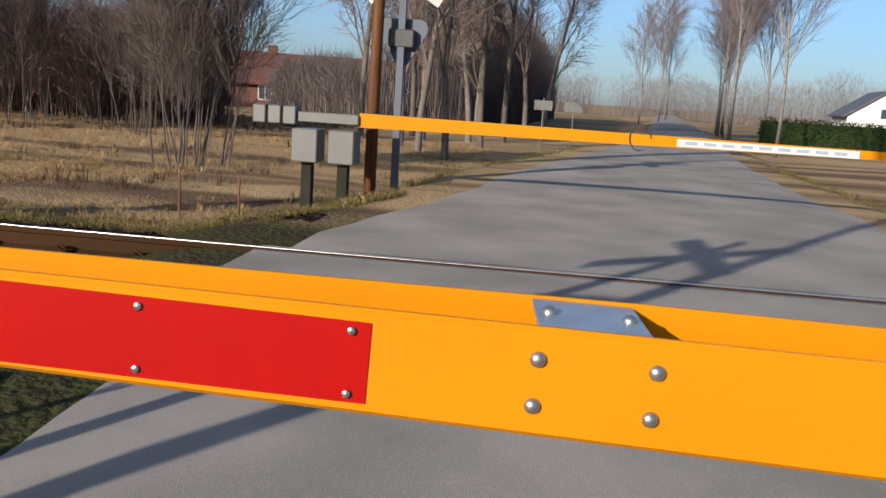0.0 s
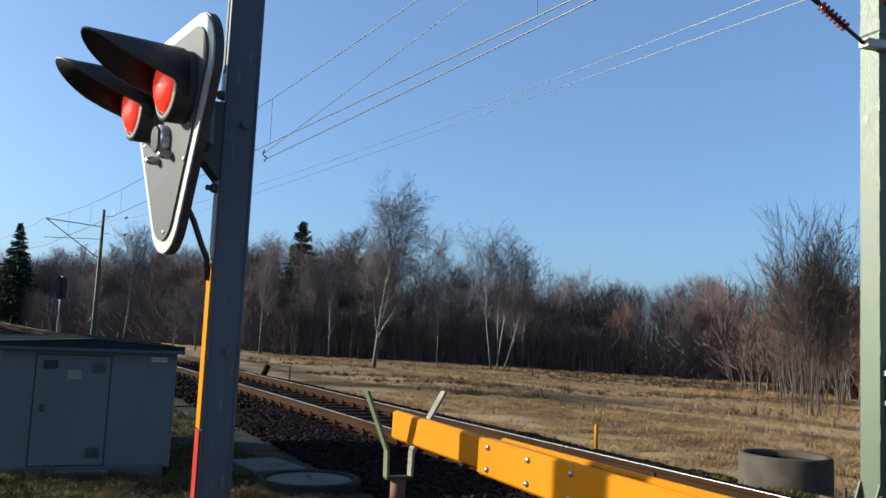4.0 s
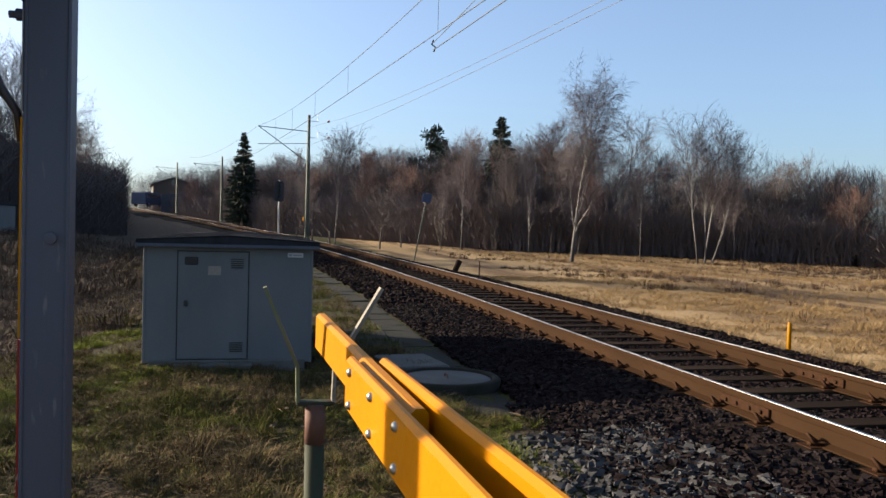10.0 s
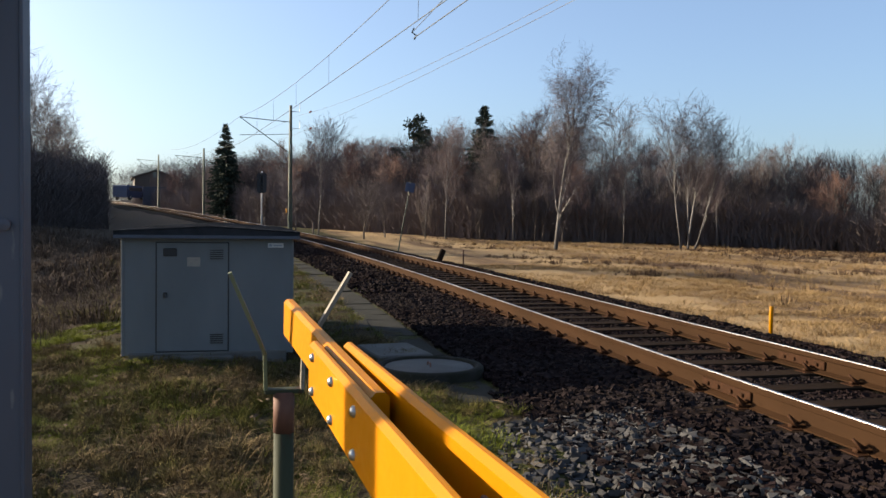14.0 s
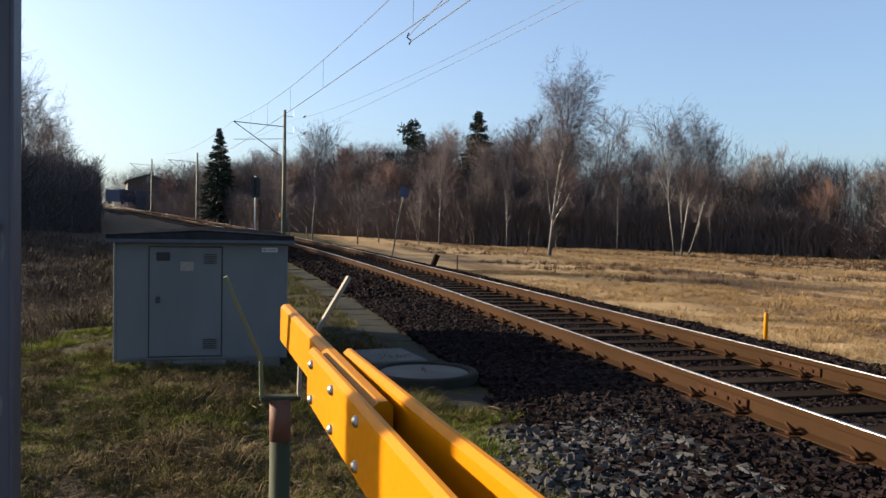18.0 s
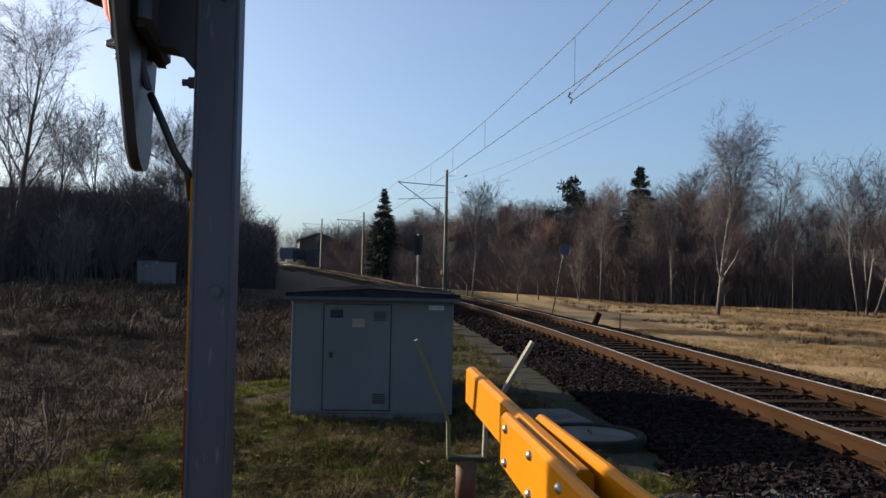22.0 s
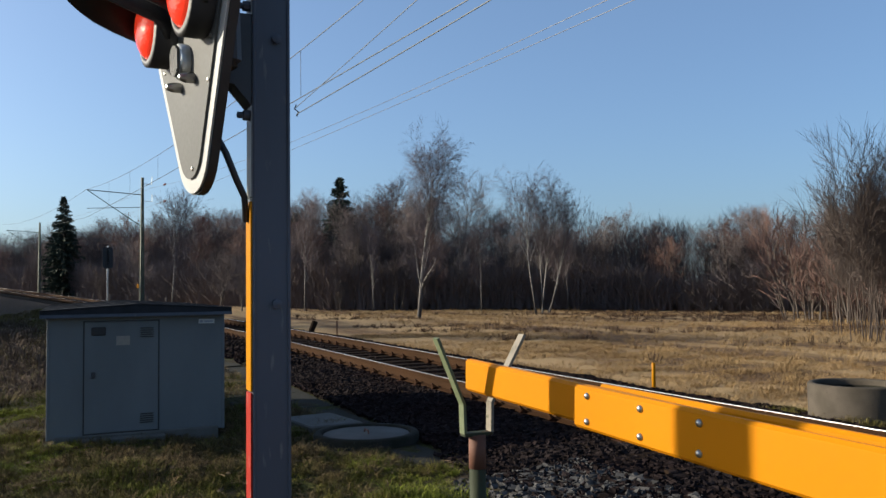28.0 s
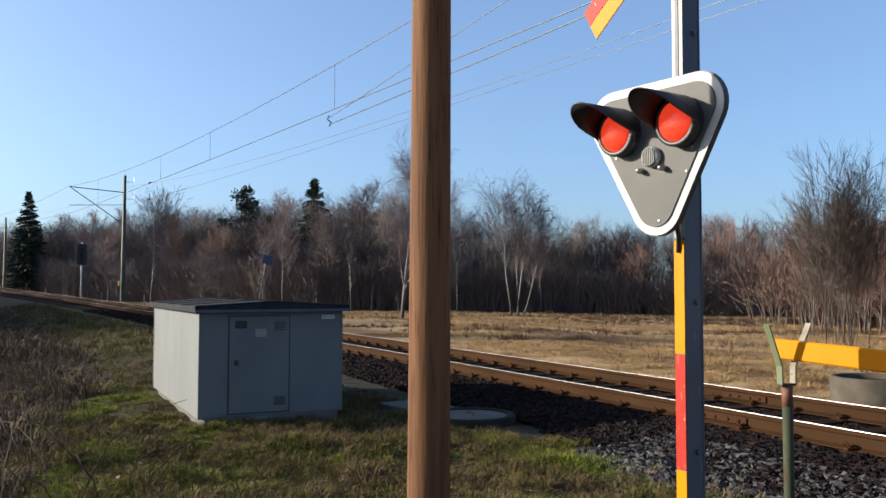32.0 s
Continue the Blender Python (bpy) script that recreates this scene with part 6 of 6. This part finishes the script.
for k in range(1500):
    x, y = rc.uniform(-11.8, -2.95), rc.uniform(-8.4, -2.6)
    if not lawn(x, y, rc):
        continue
    wide, tall = rc.uniform(0.05, 0.16), rc.uniform(0.06, 0.135)
    bunch = straw_clumps if rc.random() < 0.42 else clumps
    for q in range(int(90 * wide) + rc.randint(6, 12)):
        far, way = wide * math.sqrt(rc.random()), rc.uniform(0, 6.283)
        px, py = x + far * math.cos(way), y + far * math.sin(way)
        if lawn(px, py, rc):
            bunch.append((px, py, land(px, py), tall * rc.uniform(0.6, 1.1) * (1.1 - 0.45 * far / wide), way + 1.571 + rc.gauss(0, 0.4), 0.2 + 0.75 * far / wide))
M["moss"] = mat("bright_moss", (0.1539, 0.1701, 0.0178), (0.1053, 0.1215, 0.0146), 2.0, 0.85, 0, 0, 10, None, 0, island=0.5, spec=0.1)
mossy = lambda x, y, r: lawn(x, y, r) and noise.noise(Vector((x * 0.7, y * 0.7, 4))) > -0.25
scatter("moss", "bright green moss and short grass beside the hut", M["moss"], TUFT, grass_spots(4200, (-13.8, -7.4, -7.3, -5.5), 0.075, 14, mossy) + grass_spots(500, (-8.6, -6.4, -3.3, -2.6), 0.08, 15, mossy) + grass_spots(2600, (-10.5, -3.0, -8.3, -2.6), 0.05, 18, lambda x, y, r: lawn(x, y, r) and noise.noise(Vector((x * 0.8, y * 0.8, 14))) > 0.16), "moss")
M["litter"] = mat("dead_leaf", (0.1275, 0.09, 0.0562), (0.0825, 0.0562, 0.0338), 5, 0.85, 0, 0, 10, None, 0, island=0.6, spec=0.1)
leaf_v = np.array([(-1, 0, 0), (-0.2, 0.55, 0.2), (1, 0.05, 0.05), (-0.1, -0.55, 0.25)], float)
leaf_f = np.array([(0, 1, 3), (1, 2, 3)])
rl = random.Random(41)
litter = []
while len(litter) < 2400:
    x, y = rl.uniform(-11.5, -2.95), rl.uniform(-8.4, -2.4)
    if lawn(x, y, rl):
        litter.append((x, y, land(x, y) + rl.uniform(0.005, 0.05), rl.uniform(0.012, 0.035), rl.uniform(0, 6.28), rl.uniform(-0.6, 0.6)))
bank = lambda x, y, r: line_y(x) - 8.5 < y < line_y(x) - 2.9 and not (x > -24 and y > -6.2)
scatter("bank_grass", "rough grass on the bank below the line", M["tussock"], TUFT + STRAW, grass_spots(3600, (-58, -14.5, -16, -2.9), 0.26, 21, bank), "grass")
verge = lambda x, y, r: not (road_edges(y)[0] - 0.1 < x < road_edges(y)[1] + 0.1) and (y < 3.7 + r.uniform(-0.5, 0.5) or x > -4.3 + r.uniform(-0.4, 0.4)) and math.hypot(x + 8.46, y - 2.64) > 0.6
scatter("verge_grass", "short green and brown grass between track, road and meadow", M["tussock"], TUFT + STRAW, grass_spots(2600, (-9.5, -2.2, 2.0, 5.0), 0.11, 22, verge) + grass_spots(1500, (-4.6, 6.5, 4.5, 18), 0.13, 23, verge), "grass")
scatter("leaf_litter", "pale dead leaves and bits of stalk in the grass", M["litter"], [(leaf_v, leaf_f), (leaf_v * np.array([2.2, 0.25, 0.6]), leaf_f)], litter, "leaves")
scatter("tussocks", "taller tussocks of mixed dry and green grass", M["tussock"], TUFT, clumps, "grass")
scatter("straw_tussocks", "tussocks of bleached dry grass falling outwards", M["straw"], STRAW + TUFT, straw_clumps, "grass")
field = lambda x, y, r: y > line_y(x) + 2.75 and not (road_edges(y)[0] - 0.15 < x) and math.hypot(x + 8.46, y - 2.64) > 0.6
# bands of the meadow where darker tufts also stand in for shadows
band = lambda x, y: noise.noise(Vector(((0.9 * x - 0.42 * y) * 0.28, (0.42 * x + 0.9 * y) * 0.045, 6)))
pale = lambda x, y, r: field(x, y, r) and band(x, y) + r.uniform(-0.12, 0.12) < 0.12
dull = lambda x, y, r: field(x, y, r) and y > 6 and band(x, y) + r.uniform(-0.12, 0.12) > 0.1
scatter("meadow_grass", "pale dry grass on the meadow", M["field_straw"], STRAW, grass_spots(11000, (-30, -2.5, 2.7, 9), 0.13, 5, pale) + grass_spots(7000, (-60, -2.5, 9, 24), 0.2, 6, pale) + grass_spots(2500, (-60, -8, 24, 40), 0.3, 7, pale), "grass")
# brown growth, its dark tone doubling as shade lying over the grass
M["heath_shade"] = mat("heath_shade_brown", (0.075, 0.045, 0.028), (0.052, 0.033, 0.022), 0.6, 0.9, 0, 0, 10, None, 0, island=0.4, spec=0.1)
scatter("heath_bands", "dull brown tufts in bands, growth and painted shade across the pale meadow", M["heath_shade"], TUFT, grass_spots(4200, (-62, -6, 6, 36), 0.24, 16, dull), "grass")
weeds = lambda x, y, r: y < line_y(x) - 5.6 - 0.15 * (x + 20 if x > -20 else 0) and not (x > -9 and y > -6.3)
scatter("dead_weeds", "brown dead weeds and brambles below the line", M["dead"], STRAW + STALK, grass_spots(7500, (-26, -7.5, -14, -5.8), 0.3, 8, weeds) + grass_spots(5000, (-46, -24, -20, -6), 0.5, 9, weeds) + grass_spots(3600, (-30, -8.5, -23, -13.2), 0.36, 19, weeds) + grass_spots(900, (-8, -4.6, -9.6, -7.4), 0.3, 11, lambda x, y, r: True), "weeds")
thin = Geo()
rb = random.Random(12)
for k in range(420):
    x, y = rb.uniform(-24, -6.5), rb.uniform(-12, -6.6)
    z, a, h = land(x, y), rb.uniform(0, 6.28), rb.uniform(0.5, 1.25)
    p = [Vector((x, y, z - 0.05))]
    d = Vector((math.cos(a) * 0.3, math.sin(a) * 0.3, 1)).normalized()
    for q in range(4):
        d = (d + Vector((rb.gauss(0, 0.15) + 0.12 * math.cos(a), rb.gauss(0, 0.15) + 0.12 * math.sin(a), -0.12 * q))).normalized()
        p.append(p[-1] + d * h / 4)
    thin.tube(p, [0.005, 0.0045, 0.004, 0.003, 0.002], 3, False)
tagged(new("bramble_canes", thin.mesh("bramble_canes", M["dead"])), "thin arching bare canes among the weeds", "weeds", kind="stuff")
